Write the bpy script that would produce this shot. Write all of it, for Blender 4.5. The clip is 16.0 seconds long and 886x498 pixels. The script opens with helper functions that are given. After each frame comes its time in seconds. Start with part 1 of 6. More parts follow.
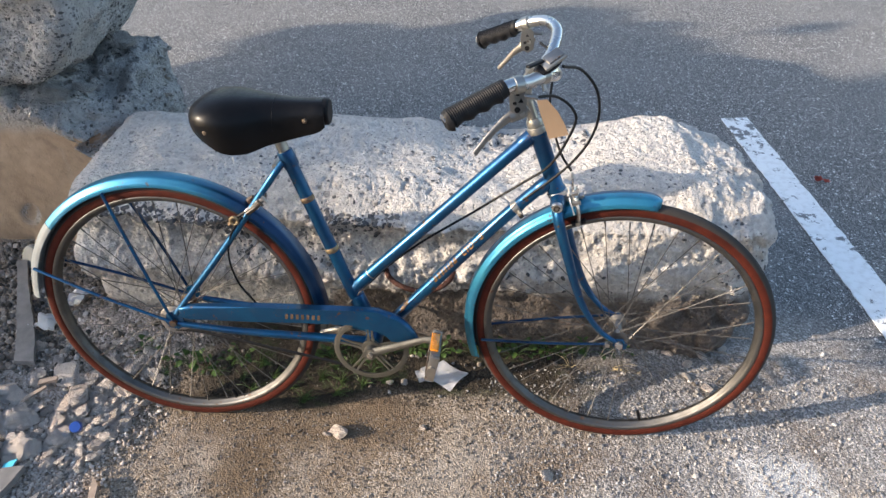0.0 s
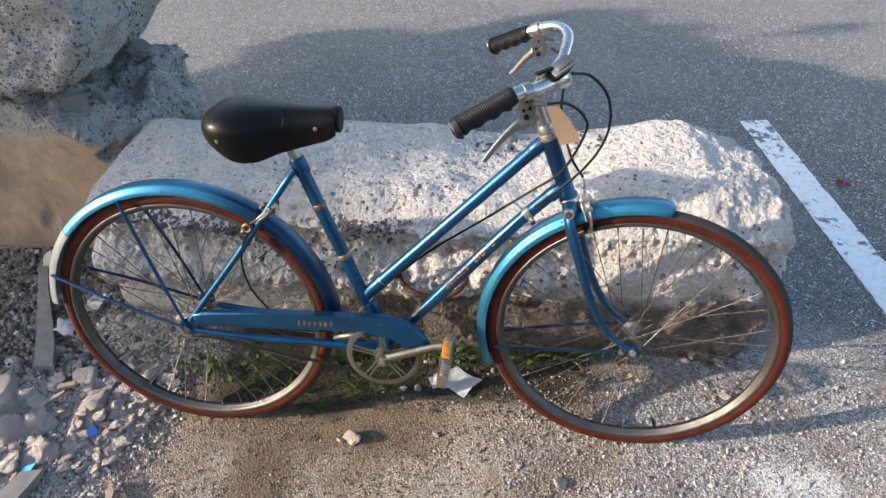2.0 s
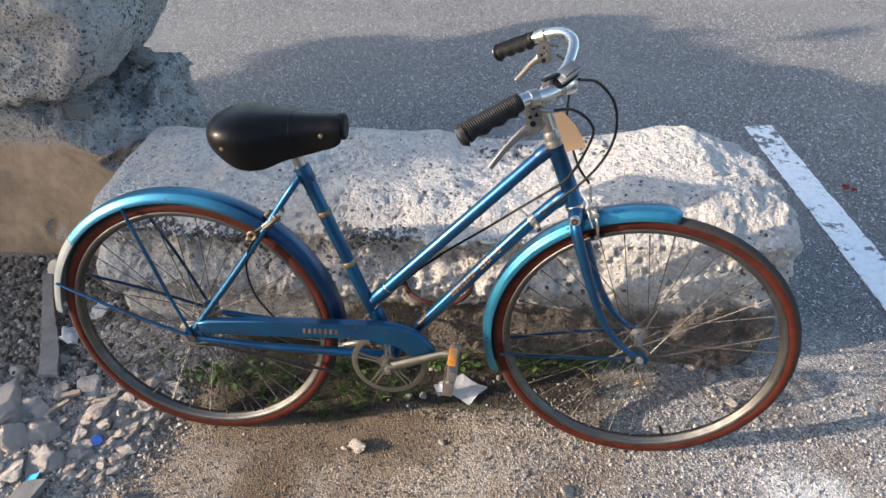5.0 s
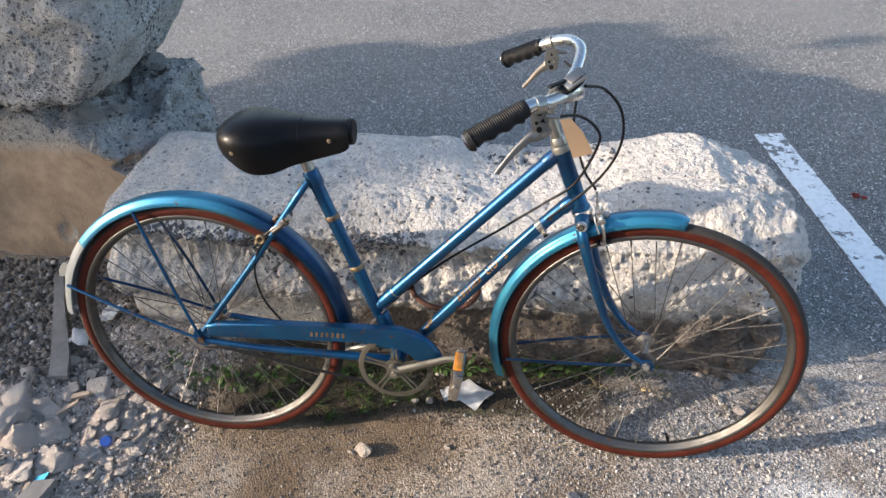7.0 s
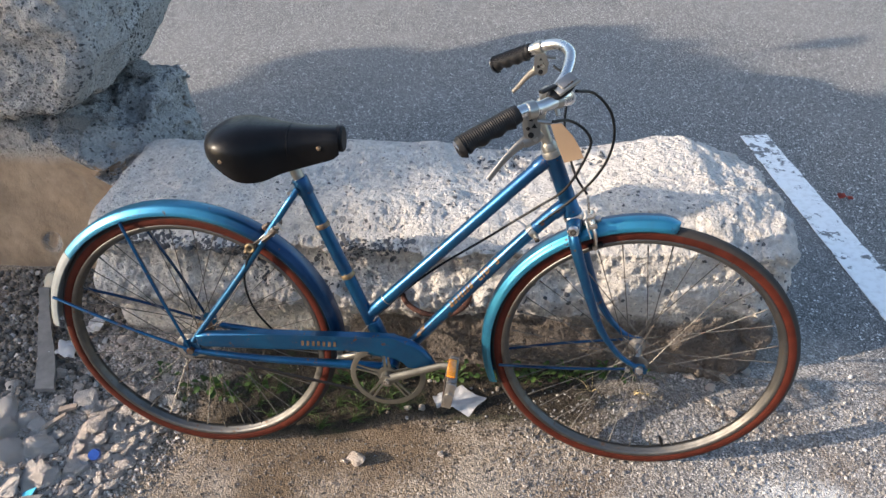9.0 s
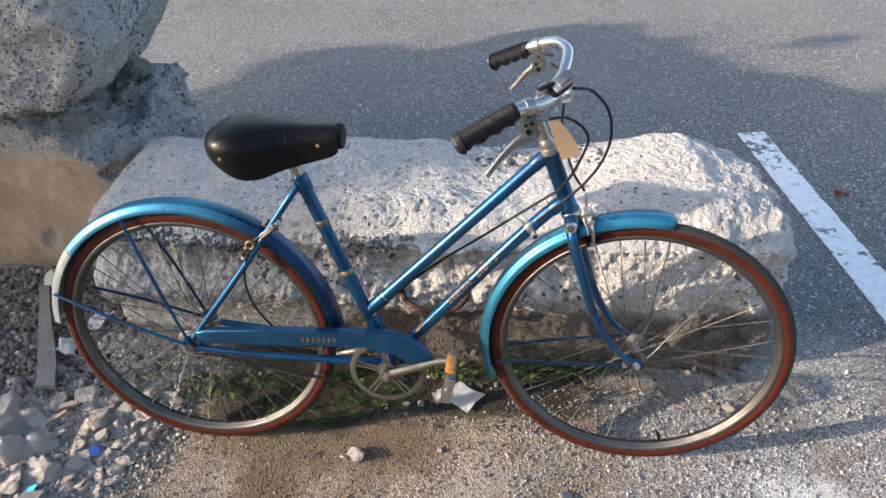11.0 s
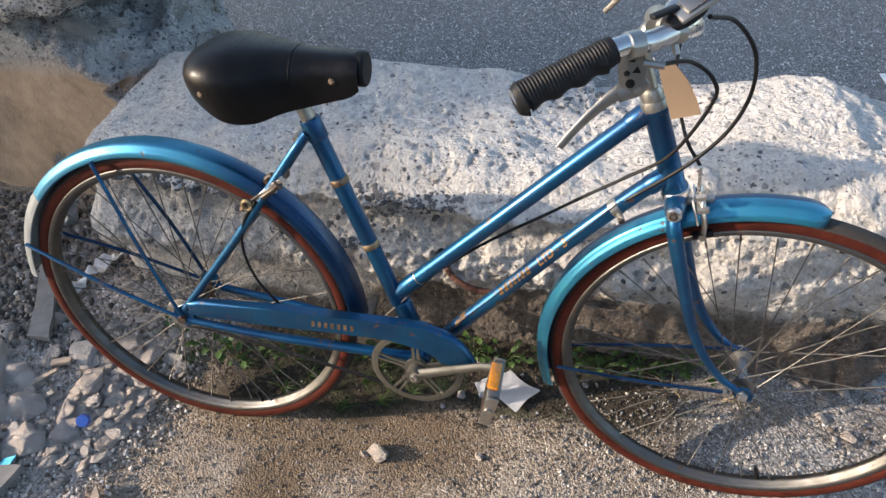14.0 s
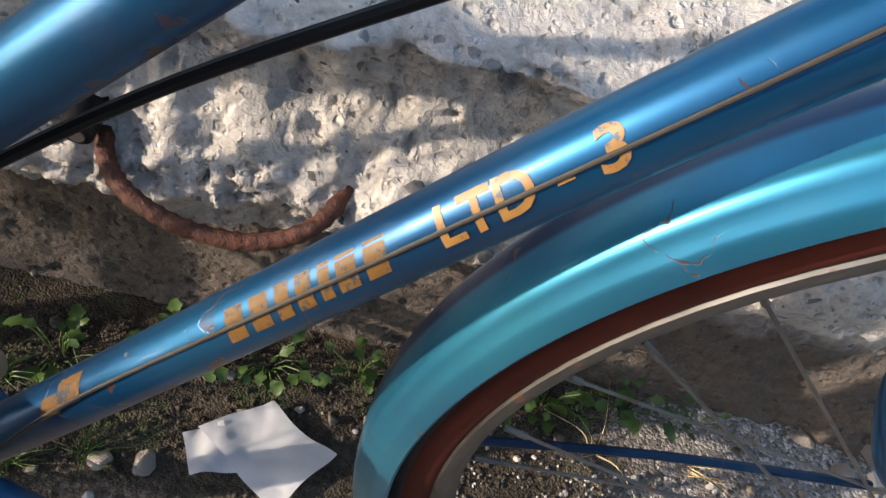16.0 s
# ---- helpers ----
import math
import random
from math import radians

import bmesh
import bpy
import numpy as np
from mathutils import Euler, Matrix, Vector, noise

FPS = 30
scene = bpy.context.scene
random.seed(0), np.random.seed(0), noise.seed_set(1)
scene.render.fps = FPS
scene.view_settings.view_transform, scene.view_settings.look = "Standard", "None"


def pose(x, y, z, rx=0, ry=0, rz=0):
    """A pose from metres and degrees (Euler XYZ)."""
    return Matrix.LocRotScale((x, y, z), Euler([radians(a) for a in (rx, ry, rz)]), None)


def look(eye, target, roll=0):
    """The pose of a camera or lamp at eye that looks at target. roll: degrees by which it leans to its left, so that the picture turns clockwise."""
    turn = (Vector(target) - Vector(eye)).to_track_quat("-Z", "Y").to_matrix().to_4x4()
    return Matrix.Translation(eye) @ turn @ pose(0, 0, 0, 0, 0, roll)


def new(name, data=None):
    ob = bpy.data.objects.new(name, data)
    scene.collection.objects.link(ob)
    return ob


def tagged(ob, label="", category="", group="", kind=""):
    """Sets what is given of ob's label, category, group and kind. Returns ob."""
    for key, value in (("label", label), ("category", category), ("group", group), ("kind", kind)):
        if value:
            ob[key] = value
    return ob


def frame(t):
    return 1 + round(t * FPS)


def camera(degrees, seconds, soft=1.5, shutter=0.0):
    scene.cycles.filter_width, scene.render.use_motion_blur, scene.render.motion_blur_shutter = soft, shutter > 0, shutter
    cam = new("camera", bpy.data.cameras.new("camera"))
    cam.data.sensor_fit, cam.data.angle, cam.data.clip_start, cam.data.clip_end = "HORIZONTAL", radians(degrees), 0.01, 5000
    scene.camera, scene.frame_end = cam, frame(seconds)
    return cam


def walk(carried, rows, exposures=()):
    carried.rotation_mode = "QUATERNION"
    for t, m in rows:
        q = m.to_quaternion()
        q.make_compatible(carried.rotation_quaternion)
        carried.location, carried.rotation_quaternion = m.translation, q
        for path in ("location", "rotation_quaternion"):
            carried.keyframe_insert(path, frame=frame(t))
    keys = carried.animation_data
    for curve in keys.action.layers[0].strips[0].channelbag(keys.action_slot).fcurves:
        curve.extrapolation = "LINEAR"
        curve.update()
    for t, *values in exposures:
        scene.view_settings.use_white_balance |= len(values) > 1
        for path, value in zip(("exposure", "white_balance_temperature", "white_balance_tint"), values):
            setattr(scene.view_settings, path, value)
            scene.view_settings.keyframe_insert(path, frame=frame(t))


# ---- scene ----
cam = camera(65.2, 16.0)
ROWS = [
    (0.0, 0.7083, -1.1198, 1.4888, 51.41, -0.01, 3.93),
    (0.5, 0.7118, -1.1210, 1.4874, 51.41, -0.27, 4.50),
    (1.0, 0.7177, -1.1161, 1.4838, 51.27, -0.09, 5.45),
    (1.5, 0.7216, -1.1141, 1.4895, 51.35, 0.48, 5.71),
    (2.0, 0.7257, -1.1104, 1.4937, 51.64, 1.07, 5.17),
    (2.5, 0.7252, -1.0957, 1.4927, 51.86, 1.33, 5.07),
    (3.0, 0.7225, -1.0943, 1.4918, 51.97, 1.44, 5.22),
    (3.5, 0.7187, -1.0997, 1.4854, 52.10, 1.39, 5.44),
    (4.0, 0.7176, -1.1033, 1.4893, 51.95, 1.46, 5.04),
    (6.5, 0.7245, -1.1067, 1.4922, 52.65, 1.19, 5.85),
    (7.0, 0.7253, -1.1125, 1.4932, 52.72, 1.49, 6.11),
    (7.5, 0.7139, -1.1138, 1.4957, 52.76, 1.47, 6.19),
    (8.0, 0.7128, -1.1108, 1.4947, 52.83, 1.49, 6.38),
    (8.5, 0.7162, -1.1069, 1.4953, 52.94, 1.36, 5.91),
    (9.0, 0.7158, -1.1030, 1.4932, 52.98, 1.47, 4.83),
    (11.5, 0.7165, -1.1147, 1.4971, 52.70, 1.53, 4.59),
    (12.0, 0.7150, -1.1089, 1.4927, 52.57, 1.63, 4.51),
    (12.5, 0.7729, -1.0637, 1.4827, 52.57, 1.95, 4.89),
    (13.0, 0.8843, -0.9845, 1.4773, 50.97, 1.39, 10.73),
    (13.5, 0.8540, -0.9138, 1.4257, 48.81, 3.53, 14.97),
    (14.0, 0.7097, -0.7599, 1.3476, 46.31, 2.34, 11.45),
    (14.5, 0.6549, -0.5522, 1.2407, 44.17, -0.78, 4.89),
    (15.0, 0.6523, -0.3225, 1.0614, 40.23, -2.91, 4.71),
    (15.5, 0.6408, -0.1727, 0.8284, 37.87, -8.83, 5.33),
    (16.0, 0.6377, -0.0755, 0.7003, 36.41, -14.93, 4.55),
]
EXPOSURE, KELVIN, TINT = 1.36, 6650.0, 10.0
walk(cam, [(t, pose(*p)) for t, *p in ROWS], [(t, EXPOSURE + k, KELVIN, TINT) for t, k in ((0.0, 0.0), (13.8, 0.0), (14.5, -0.12), (15.0, -0.17), (15.5, -0.28), (16.0, -0.05))])

# ---- light: low sun from the side, clear sky ----
SUN_EL, SUN_AZ = 20.0, 19.5          # elevation; degrees by which the light drifts from +x towards +y
world = bpy.data.worlds.new("sky")
scene.world = world
world.use_nodes = True
wn = world.node_tree.nodes
sky = wn.new("ShaderNodeTexSky")
sky.sky_type, sky.sun_disc = "NISHITA", False
sky.sun_elevation, sky.sun_rotation = radians(SUN_EL), radians(270.0 - SUN_AZ)
sky.dust_density, sky.ozone_density = 1.5, 1.5
wn["Background"].inputs["Strength"].default_value = 0.150
world.node_tree.links.new(sky.outputs[0], wn["Background"].inputs["Color"])
toward = Vector((math.cos(radians(SUN_EL)) * math.cos(radians(SUN_AZ)), math.cos(radians(SUN_EL)) * math.sin(radians(SUN_AZ)), -math.sin(radians(SUN_EL))))
sun = new("sun", bpy.data.lights.new("sun", "SUN"))
sun.data.energy, sun.data.angle, sun.data.color = 3.05, radians(0.60), (1.0, 0.85, 0.70)
sun.matrix_world = look(-12 * toward, (0, 0, 0))


# ---- materials ----
class Mat:
    """A node material under construction."""

    def __init__(self, name):
        self.m = bpy.data.materials.new(name)
        self.m.use_nodes = True
        self.t = self.m.node_tree
        self.b = self.t.nodes["Principled BSDF"]

    def n(self, kind, props=None, **ins):
        node = self.t.nodes.new("ShaderNode" + kind)
        for k, v in (props or {}).items():
            setattr(node, k, v)
        for k, v in ins.items():
            self.put(node.inputs[int(k[1:])] if k[0] == "_" else node.inputs[k], v)
        return node

    def put(self, socket, v):
        if isinstance(v, bpy.types.NodeSocket):
            self.t.links.new(v, socket)
        elif isinstance(v, bpy.types.Node):
            self.t.links.new(v.outputs[0], socket)
        else:
            socket.default_value = (*v, 1.0) if isinstance(v, tuple) and len(v) == 3 and socket.type == "RGBA" else v

    def coord(self, which="Object", stretch=None):
        c = self.n("TexCoord").outputs[which]
        return self.n("Mapping", None, Vector=c, Scale=stretch).outputs[0] if stretch else c

    def noise(self, vec, scale, detail=4.0, rough=0.55):
        return self.n("TexNoise", None, Vector=vec, Scale=scale, Detail=detail, Roughness=rough).outputs["Fac"]

    def voronoi(self, vec, scale, feature="F1"):
        return self.n("TexVoronoi", {"feature": feature}, Vector=vec, Scale=scale)

    def step(self, fac, lo, hi, a=0.0, b=1.0):
        return self.n("MapRange", {"interpolation_type": "SMOOTHSTEP"}, Value=fac, _1=lo, _2=hi, _3=a, _4=b).outputs[0]

    def math(self, op, a, b=0.0):
        return self.n("Math", {"operation": op}, _0=a, _1=b).outputs[0]

    def mix(self, fac, a, b):
        return self.n("Mix", {"data_type": "RGBA"}, _0=fac, _6=a, _7=b).outputs[2]

    def ramp(self, fac, *stops):
        node = self.n("ValToRGB", None, Fac=fac)
        el = node.color_ramp.elements
        while len(el) < len(stops):
            el.new(0.5)
        for e, (p, c) in zip(el, stops):
            e.position, e.color = p, (*c, 1.0)
        return node.outputs[0]

    def bump(self, height, strength, dist, normal=None):
        node = self.n("Bump", None, Height=height, Strength=strength, Distance=dist)
        if normal is not None:
            self.put(node.inputs["Normal"], normal)
        return node.outputs[0]

    def done(self, color, rough=0.6, metal=0.0, normal=None, **more):
        self.put(self.b.inputs["Base Color"], color)
        self.put(self.b.inputs["Roughness"], rough)
        self.put(self.b.inputs["Metallic"], metal)
        if normal is not None:
            self.put(self.b.inputs["Normal"], normal)
        for k, v in more.items():
            self.put(self.b.inputs[k.replace("_", " ")], v)
        return self.m


def paint(name, base, dark, chips=0.66, fade=None, scratch=False):
    """Old metallic enamel with small chips of rust. fade: (axis, from, to, deep colour) between which the tone deepens.
    """
    m = Mat(name)
    v = m.coord()
    tone = m.mix(m.step(m.noise(v, 7.0), 0.35, 0.7), base, dark)
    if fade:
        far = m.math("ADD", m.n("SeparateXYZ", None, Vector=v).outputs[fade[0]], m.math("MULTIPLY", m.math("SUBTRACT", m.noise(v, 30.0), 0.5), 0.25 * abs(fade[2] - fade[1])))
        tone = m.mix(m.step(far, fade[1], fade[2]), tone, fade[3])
    grit = m.step(m.noise(v, 62.0, 3.0), chips, chips + 0.03)
    where = m.step(m.noise(v, 9.0, 2.0), 0.5, 0.62)
    chip = m.math("MULTIPLY", grit, where)
    if scratch:
        wv = m.n("VectorMath", {"operation": "ADD"}, _0=v, _1=m.n("VectorMath", {"operation": "SCALE"}, _0=m.n("TexNoise", None, Vector=v, Scale=60.0).outputs["Color"], Scale=0.02).outputs[0]).outputs[0]
        cut = m.step(m.math("ABSOLUTE", m.math("SUBTRACT", m.noise(wv, 26.0, 2.0), 0.5)), 0.003, 0.008, 1.0, 0.0)
        chip = m.math("MAXIMUM", chip, m.math("MULTIPLY", cut, m.step(m.noise(v, 20.0, 3.0), 0.60, 0.63)))
    col = m.mix(chip, tone, (0.045, 0.020, 0.013))
    film = m.noise(v, 28.0, 5.0, 0.7)
    flake = m.noise(v, 900.0, 1.0)
    return m.done(m.mix(m.step(film, 0.50, 0.80, 0.0, 0.20), col, (0.09, 0.12, 0.14)), m.step(film, 0.3, 0.8, 0.34, 0.50),
                  m.math("MULTIPLY", m.math("SUBTRACT", 1.0, chip), 0.75), m.bump(m.math("ADD", m.math("MULTIPLY", chip, -1.0), m.math("MULTIPLY", flake, 0.05)), 0.25, 0.001),
                  Coat_Weight=0.25, Coat_Roughness=0.18)


def metal(name, base, rough, rust=0.68, tone=(0.085, 0.045, 0.028)):
    m = Mat(name)
    v = m.coord()
    spot = m.step(m.noise(v, 75.0, 4.0), rust, rust + 0.06)
    haze = m.noise(v, 22.0, 4.0)
    return m.done(m.mix(spot, m.mix(m.step(haze, 0.4, 0.8, 0.0, 0.5), base, tuple(c * 0.6 for c in base)), tone), m.step(haze, 0.3, 0.75, rough, rough + 0.2),
                  m.math("SUBTRACT", 1.0, m.math("MULTIPLY", spot, 0.8)), m.bump(spot, 0.2, 0.0005))


def plain(name, base, rough, scale=40.0, spread=0.35, bump=0.0, metallic=0.0, **more):
    """A plain stuff with two scales of tone."""
    m = Mat(name)
    v = m.coord()
    f = m.math("ADD", m.math("MULTIPLY", m.noise(v, scale), 0.6), m.math("MULTIPLY", m.noise(v, scale / 7.0), 0.4))
    lo, hi = tuple(c * (1 - spread) for c in base), tuple(min(1.0, c * (1 + spread)) for c in base)
    nrm = m.bump(m.noise(v, scale * 3.0), bump, 0.002) if bump else None
    return m.done(m.ramp(f, (0.3, lo), (0.7, hi)), m.step(f, 0.3, 0.7, max(0.05, rough - 0.08), min(1.0, rough + 0.1)), metallic, nrm, **more)


def concrete(name, light, mid, pebble, stain, size=38.0, many=0.5, crust=0.5, soil=None, cast=None):
    """Broken concrete: pale crust, stains, angular pieces of aggregate and small holes. soil: (height, colour) of an
    earth-stained foot, darkened for its shaded recess; cast: colour of a smooth cast front.
    """
    m = Mat(name)
    v = m.coord()
    warp = m.n("TexNoise", None, Vector=v, Scale=70.0, Detail=3.0).outputs["Color"]
    wob = m.n("VectorMath", {"operation": "ADD"}, _0=v, _1=m.n("VectorMath", {"operation": "SCALE"}, _0=warp, Scale=0.009).outputs[0]).outputs[0]
    big = m.noise(v, 3.2, 5.0, 0.6)
    fine = m.noise(v, 60.0, 7.0, 0.75)
    base = m.mix(m.step(fine, 0.38, 0.62), mid, light)
    base = m.mix(m.step(big, 0.46, 0.72, 0.0, 0.6), base, stain)
    hits, tone = [], None
    for scale, share in ((size, many), (size * 2.1, many * 0.8), (size * 4.5, many * 0.7)):
        cell = m.voronoi(wob, scale)
        rnd = m.n("SeparateColor", None, Color=cell.outputs["Color"])
        reach = m.step(rnd.outputs[1], 0.0, 1.0, 0.16, 0.46)
        inside = m.step(m.math("SUBTRACT", reach, cell.outputs["Distance"]), 0.0, 0.05)
        hits.append(m.math("MULTIPLY", inside, m.step(rnd.outputs[0], share, share + 0.02, 1.0, 0.0)))
        tone = tone or rnd.outputs[2]
    allp = m.math("MAXIMUM", m.math("MAXIMUM", hits[0], hits[1]), hits[2])
    shade = m.mix(tone, pebble, tuple(min(1.0, c * 2.8) for c in pebble))
    col = m.mix(m.math("MULTIPLY", allp, 0.72), base, shade)
    h = m.math("ADD", m.math("MULTIPLY", fine, 0.75), m.math("MULTIPLY", allp, -0.30))
    h = m.math("ADD", h, m.math("MULTIPLY", m.noise(v, 230.0, 4.0, 0.75), 0.28))
    h = m.math("ADD", h, m.math("MULTIPLY", m.noise(v, 480.0, 3.0, 0.8), 0.20))
    h = m.math("ADD", h, m.math("MULTIPLY", m.voronoi(v, 120.0).outputs["Distance"], 0.45))
    for scale, depth in ((75.0, 0.85), (150.0, 0.50)):
        hole = m.voronoi(wob, scale)
        lost = m.step(m.n("SeparateColor", None, Color=hole.outputs["Color"]).outputs[2], 0.30, 0.34, 1.0, 0.0)
        h = m.math("SUBTRACT", h, m.math("MULTIPLY", m.math("MULTIPLY", lost, m.step(hole.outputs["Distance"], 0.18, 0.42, 1.0, 0.0)), depth))
    strength = crust
    xyz = m.n("SeparateXYZ", None, Vector=v)
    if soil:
        # brown foot: earth stain, with the shade of the recess put into its colour
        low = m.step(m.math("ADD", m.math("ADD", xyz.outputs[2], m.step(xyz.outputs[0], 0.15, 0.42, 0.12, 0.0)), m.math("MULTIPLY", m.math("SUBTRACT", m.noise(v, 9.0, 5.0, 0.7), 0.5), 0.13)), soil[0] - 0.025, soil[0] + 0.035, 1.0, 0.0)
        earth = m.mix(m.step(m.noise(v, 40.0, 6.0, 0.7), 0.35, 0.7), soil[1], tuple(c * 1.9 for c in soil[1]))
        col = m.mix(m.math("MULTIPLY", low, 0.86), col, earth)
    if cast:
        nrm = m.n("SeparateXYZ", None, Vector=m.n("NewGeometry").outputs["True Normal"])
        flat = m.math("MULTIPLY", m.step(nrm.outputs[1], -0.85, -0.97), m.step(xyz.outputs[2], 0.44, 0.52, 1.0, 0.0))
        tan = m.mix(m.step(m.noise(v, 5.0, 6.0, 0.7), 0.3, 0.7), cast, tuple(c * 0.55 for c in cast))
        tan = m.mix(m.step(m.noise(m.coord("Object", (9.0, 9.0, 1.2)), 1.6, 4.0), 0.56, 0.72, 0.0, 0.7), tan, (0.42, 0.38, 0.33))
        col = m.mix(flat, col, tan)
        strength = m.step(flat, 0.0, 1.0, crust, crust * 0.22)
    return m.done(col, 0.92, 0.0, m.bump(h, strength, 0.011), Specular_IOR_Level=0.25)


BLUE = paint("blue enamel", (0.006, 0.088, 0.200), (0.005, 0.044, 0.120), 0.615, None, True)
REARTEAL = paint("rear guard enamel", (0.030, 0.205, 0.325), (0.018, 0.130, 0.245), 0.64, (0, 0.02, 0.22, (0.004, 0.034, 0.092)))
# far half of this guard goes navy: its shaded side put into the colour
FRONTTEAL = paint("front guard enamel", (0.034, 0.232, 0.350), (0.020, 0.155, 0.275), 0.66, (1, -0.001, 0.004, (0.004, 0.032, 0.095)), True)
# darker copy of the blue enamel, for mudguard stays that lie in shade
SHADEBLUE = paint("shaded blue enamel", (0.004, 0.030, 0.085), (0.003, 0.018, 0.050))
DULL = metal("dull grey alloy", (0.27, 0.26, 0.245), 0.36, 0.66)
RUSTY = metal("rusty steel", (0.13, 0.115, 0.10), 0.45, 0.50, (0.07, 0.035, 0.02))
CHROME = metal("chromed steel", (0.60, 0.59, 0.57), 0.22)
STEEL = metal("dull steel", (0.42, 0.40, 0.37), 0.33, 0.64)
ALLOY = metal("pale alloy", (0.38, 0.365, 0.33), 0.34, 0.72, (0.25, 0.2, 0.15))
RIM = metal("rim steel", (0.138, 0.134, 0.127), 0.42, 0.62)
SPOKE = metal("spoke steel", (0.16, 0.153, 0.142), 0.45, 0.60)
CRANKALLOY = metal("dusty crank alloy", (0.17, 0.163, 0.142), 0.55, 0.72, (0.16, 0.13, 0.09))
BRASS = metal("gold band", (0.30, 0.235, 0.145), 0.42, 0.62)
BRONZE = metal("dull bronze", (0.22, 0.165, 0.115), 0.45, 0.6)
BLACK = plain("black rubber", (0.007, 0.007, 0.008), 0.55, 60.0, 0.3, 0.05, Specular_IOR_Level=0.25)
CABLE = plain("black cable housing", (0.005, 0.005, 0.006), 0.5, 60.0, 0.3, Specular_IOR_Level=0.2)
SADDLE = plain("black saddle vinyl", (0.0045, 0.0045, 0.0052), 0.36, 130.0, 0.25, 0.08, 0.0, Specular_IOR_Level=0.18)
TREAD = plain("dusty tread rubber", (0.026, 0.022, 0.019), 0.85, 90.0, 0.5, 0.2)
WALLTYRE = plain("red-brown tyre wall", (0.058, 0.0115, 0.0065), 0.75, 45.0, 0.45, 0.1, Specular_IOR_Level=0.15)
WHITE = plain("grimy white enamel", (0.215, 0.232, 0.236), 0.45, 30.0, 0.2)


def gold_material():
    """Gold film worn through to the blue in specks."""
    m = Mat("gold transfer")
    v = m.coord()
    worn = m.step(m.math("ADD", m.math("MULTIPLY", m.noise(v, 420.0, 4.0, 0.7), 0.6), m.math("MULTIPLY", m.noise(v, 70.0, 3.0), 0.4)), 0.53, 0.58)
    gold = m.mix(m.noise(v, 130.0), (0.17, 0.082, 0.018), (0.32, 0.17, 0.045))
    return m.done(m.mix(m.math("MULTIPLY", worn, 0.85), gold, (0.02, 0.06, 0.11)), 0.45, 0.0, None)


GOLD = gold_material()
DARKWIRE = plain("dark wire", (0.03, 0.025, 0.02), 0.5, 60.0, 0.3)
CARD = plain("buff card", (0.34, 0.225, 0.135), 0.8, 25.0, 0.12)
AMBER = plain("amber reflector", (0.75, 0.26, 0.02), 0.22, 300.0, 0.35, 0.3, 0.0, Coat_Weight=0.5)
RUST = plain("rusted iron", (0.068, 0.022, 0.012), 0.75, 90.0, 0.65, 0.9)
PAPER = plain("white paper", (0.78, 0.78, 0.79), 0.85, 14.0, 0.10)
WOOD = plain("weathered grey board", (0.21, 0.20, 0.19), 0.85, 30.0, 0.35, 0.5)
TAN = plain("broken pale wood", (0.30, 0.235, 0.185), 0.85, 40.0, 0.3, 0.4)
CYAN = plain("turquoise plastic", (0.05, 0.42, 0.60), 0.4, 12.0, 0.12)
BLUECAP = plain("blue plastic", (0.03, 0.10, 0.42), 0.4, 20.0, 0.2)
REDLEAF = plain("red scrap", (0.35, 0.05, 0.03), 0.7, 60.0, 0.4)
STRAW = plain("dry straw", (0.48, 0.38, 0.20), 0.8, 60.0, 0.3)
WALLSTUCCO = plain("brown stucco", (0.26, 0.225, 0.19), 0.9, 3.0, 0.4, 0.3)
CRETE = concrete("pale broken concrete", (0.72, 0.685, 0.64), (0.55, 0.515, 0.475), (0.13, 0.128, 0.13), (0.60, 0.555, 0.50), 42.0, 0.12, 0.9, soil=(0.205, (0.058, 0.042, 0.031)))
BOULDER = concrete("pitted grey concrete", (0.56, 0.55, 0.535), (0.39, 0.385, 0.375), (0.06, 0.06, 0.062), (0.48, 0.46, 0.43), 84.0, 0.34, 0.9)
STACKED = concrete("stained cast concrete", (0.52, 0.505, 0.485), (0.36, 0.355, 0.345), (0.06, 0.059, 0.059), (0.40, 0.37, 0.33), 60.0, 0.26, 1.0, cast=(0.44, 0.335, 0.245))


def rubble_material():
    m = Mat("rubble stone")
    v = m.coord()
    rnd = m.n("ObjectInfo").outputs["Random"]
    f = m.noise(v, 38.0, 6.0, 0.7)
    base = m.ramp(rnd, (0.0, (0.74, 0.645, 0.57)), (0.35, (0.86, 0.775, 0.70)), (0.6, (0.70, 0.605, 0.53)), (0.85, (0.80, 0.685, 0.60)), (1.0, (0.60, 0.57, 0.55)))
    return m.done(m.mix(m.step(f, 0.45, 0.75, 0.0, 0.35), base, (0.42, 0.35, 0.30)), 0.93, 0.0, m.bump(m.math("ADD", f, m.math("MULTIPLY", m.noise(v, 9.0, 5.0, 0.7), 0.8)), 1.0, 0.010), Specular_IOR_Level=0.25)


def grit_material(name, *tones):
    m = Mat(name)
    rnd = m.n("NewGeometry").outputs["Random Per Island"]
    base = m.ramp(rnd, *zip((0.0, 0.3, 0.55, 0.85, 1.0), tones))
    return m.done(base, 0.92, 0.0, m.bump(m.noise(m.coord(), 200.0), 0.4, 0.002), Specular_IOR_Level=0.25)


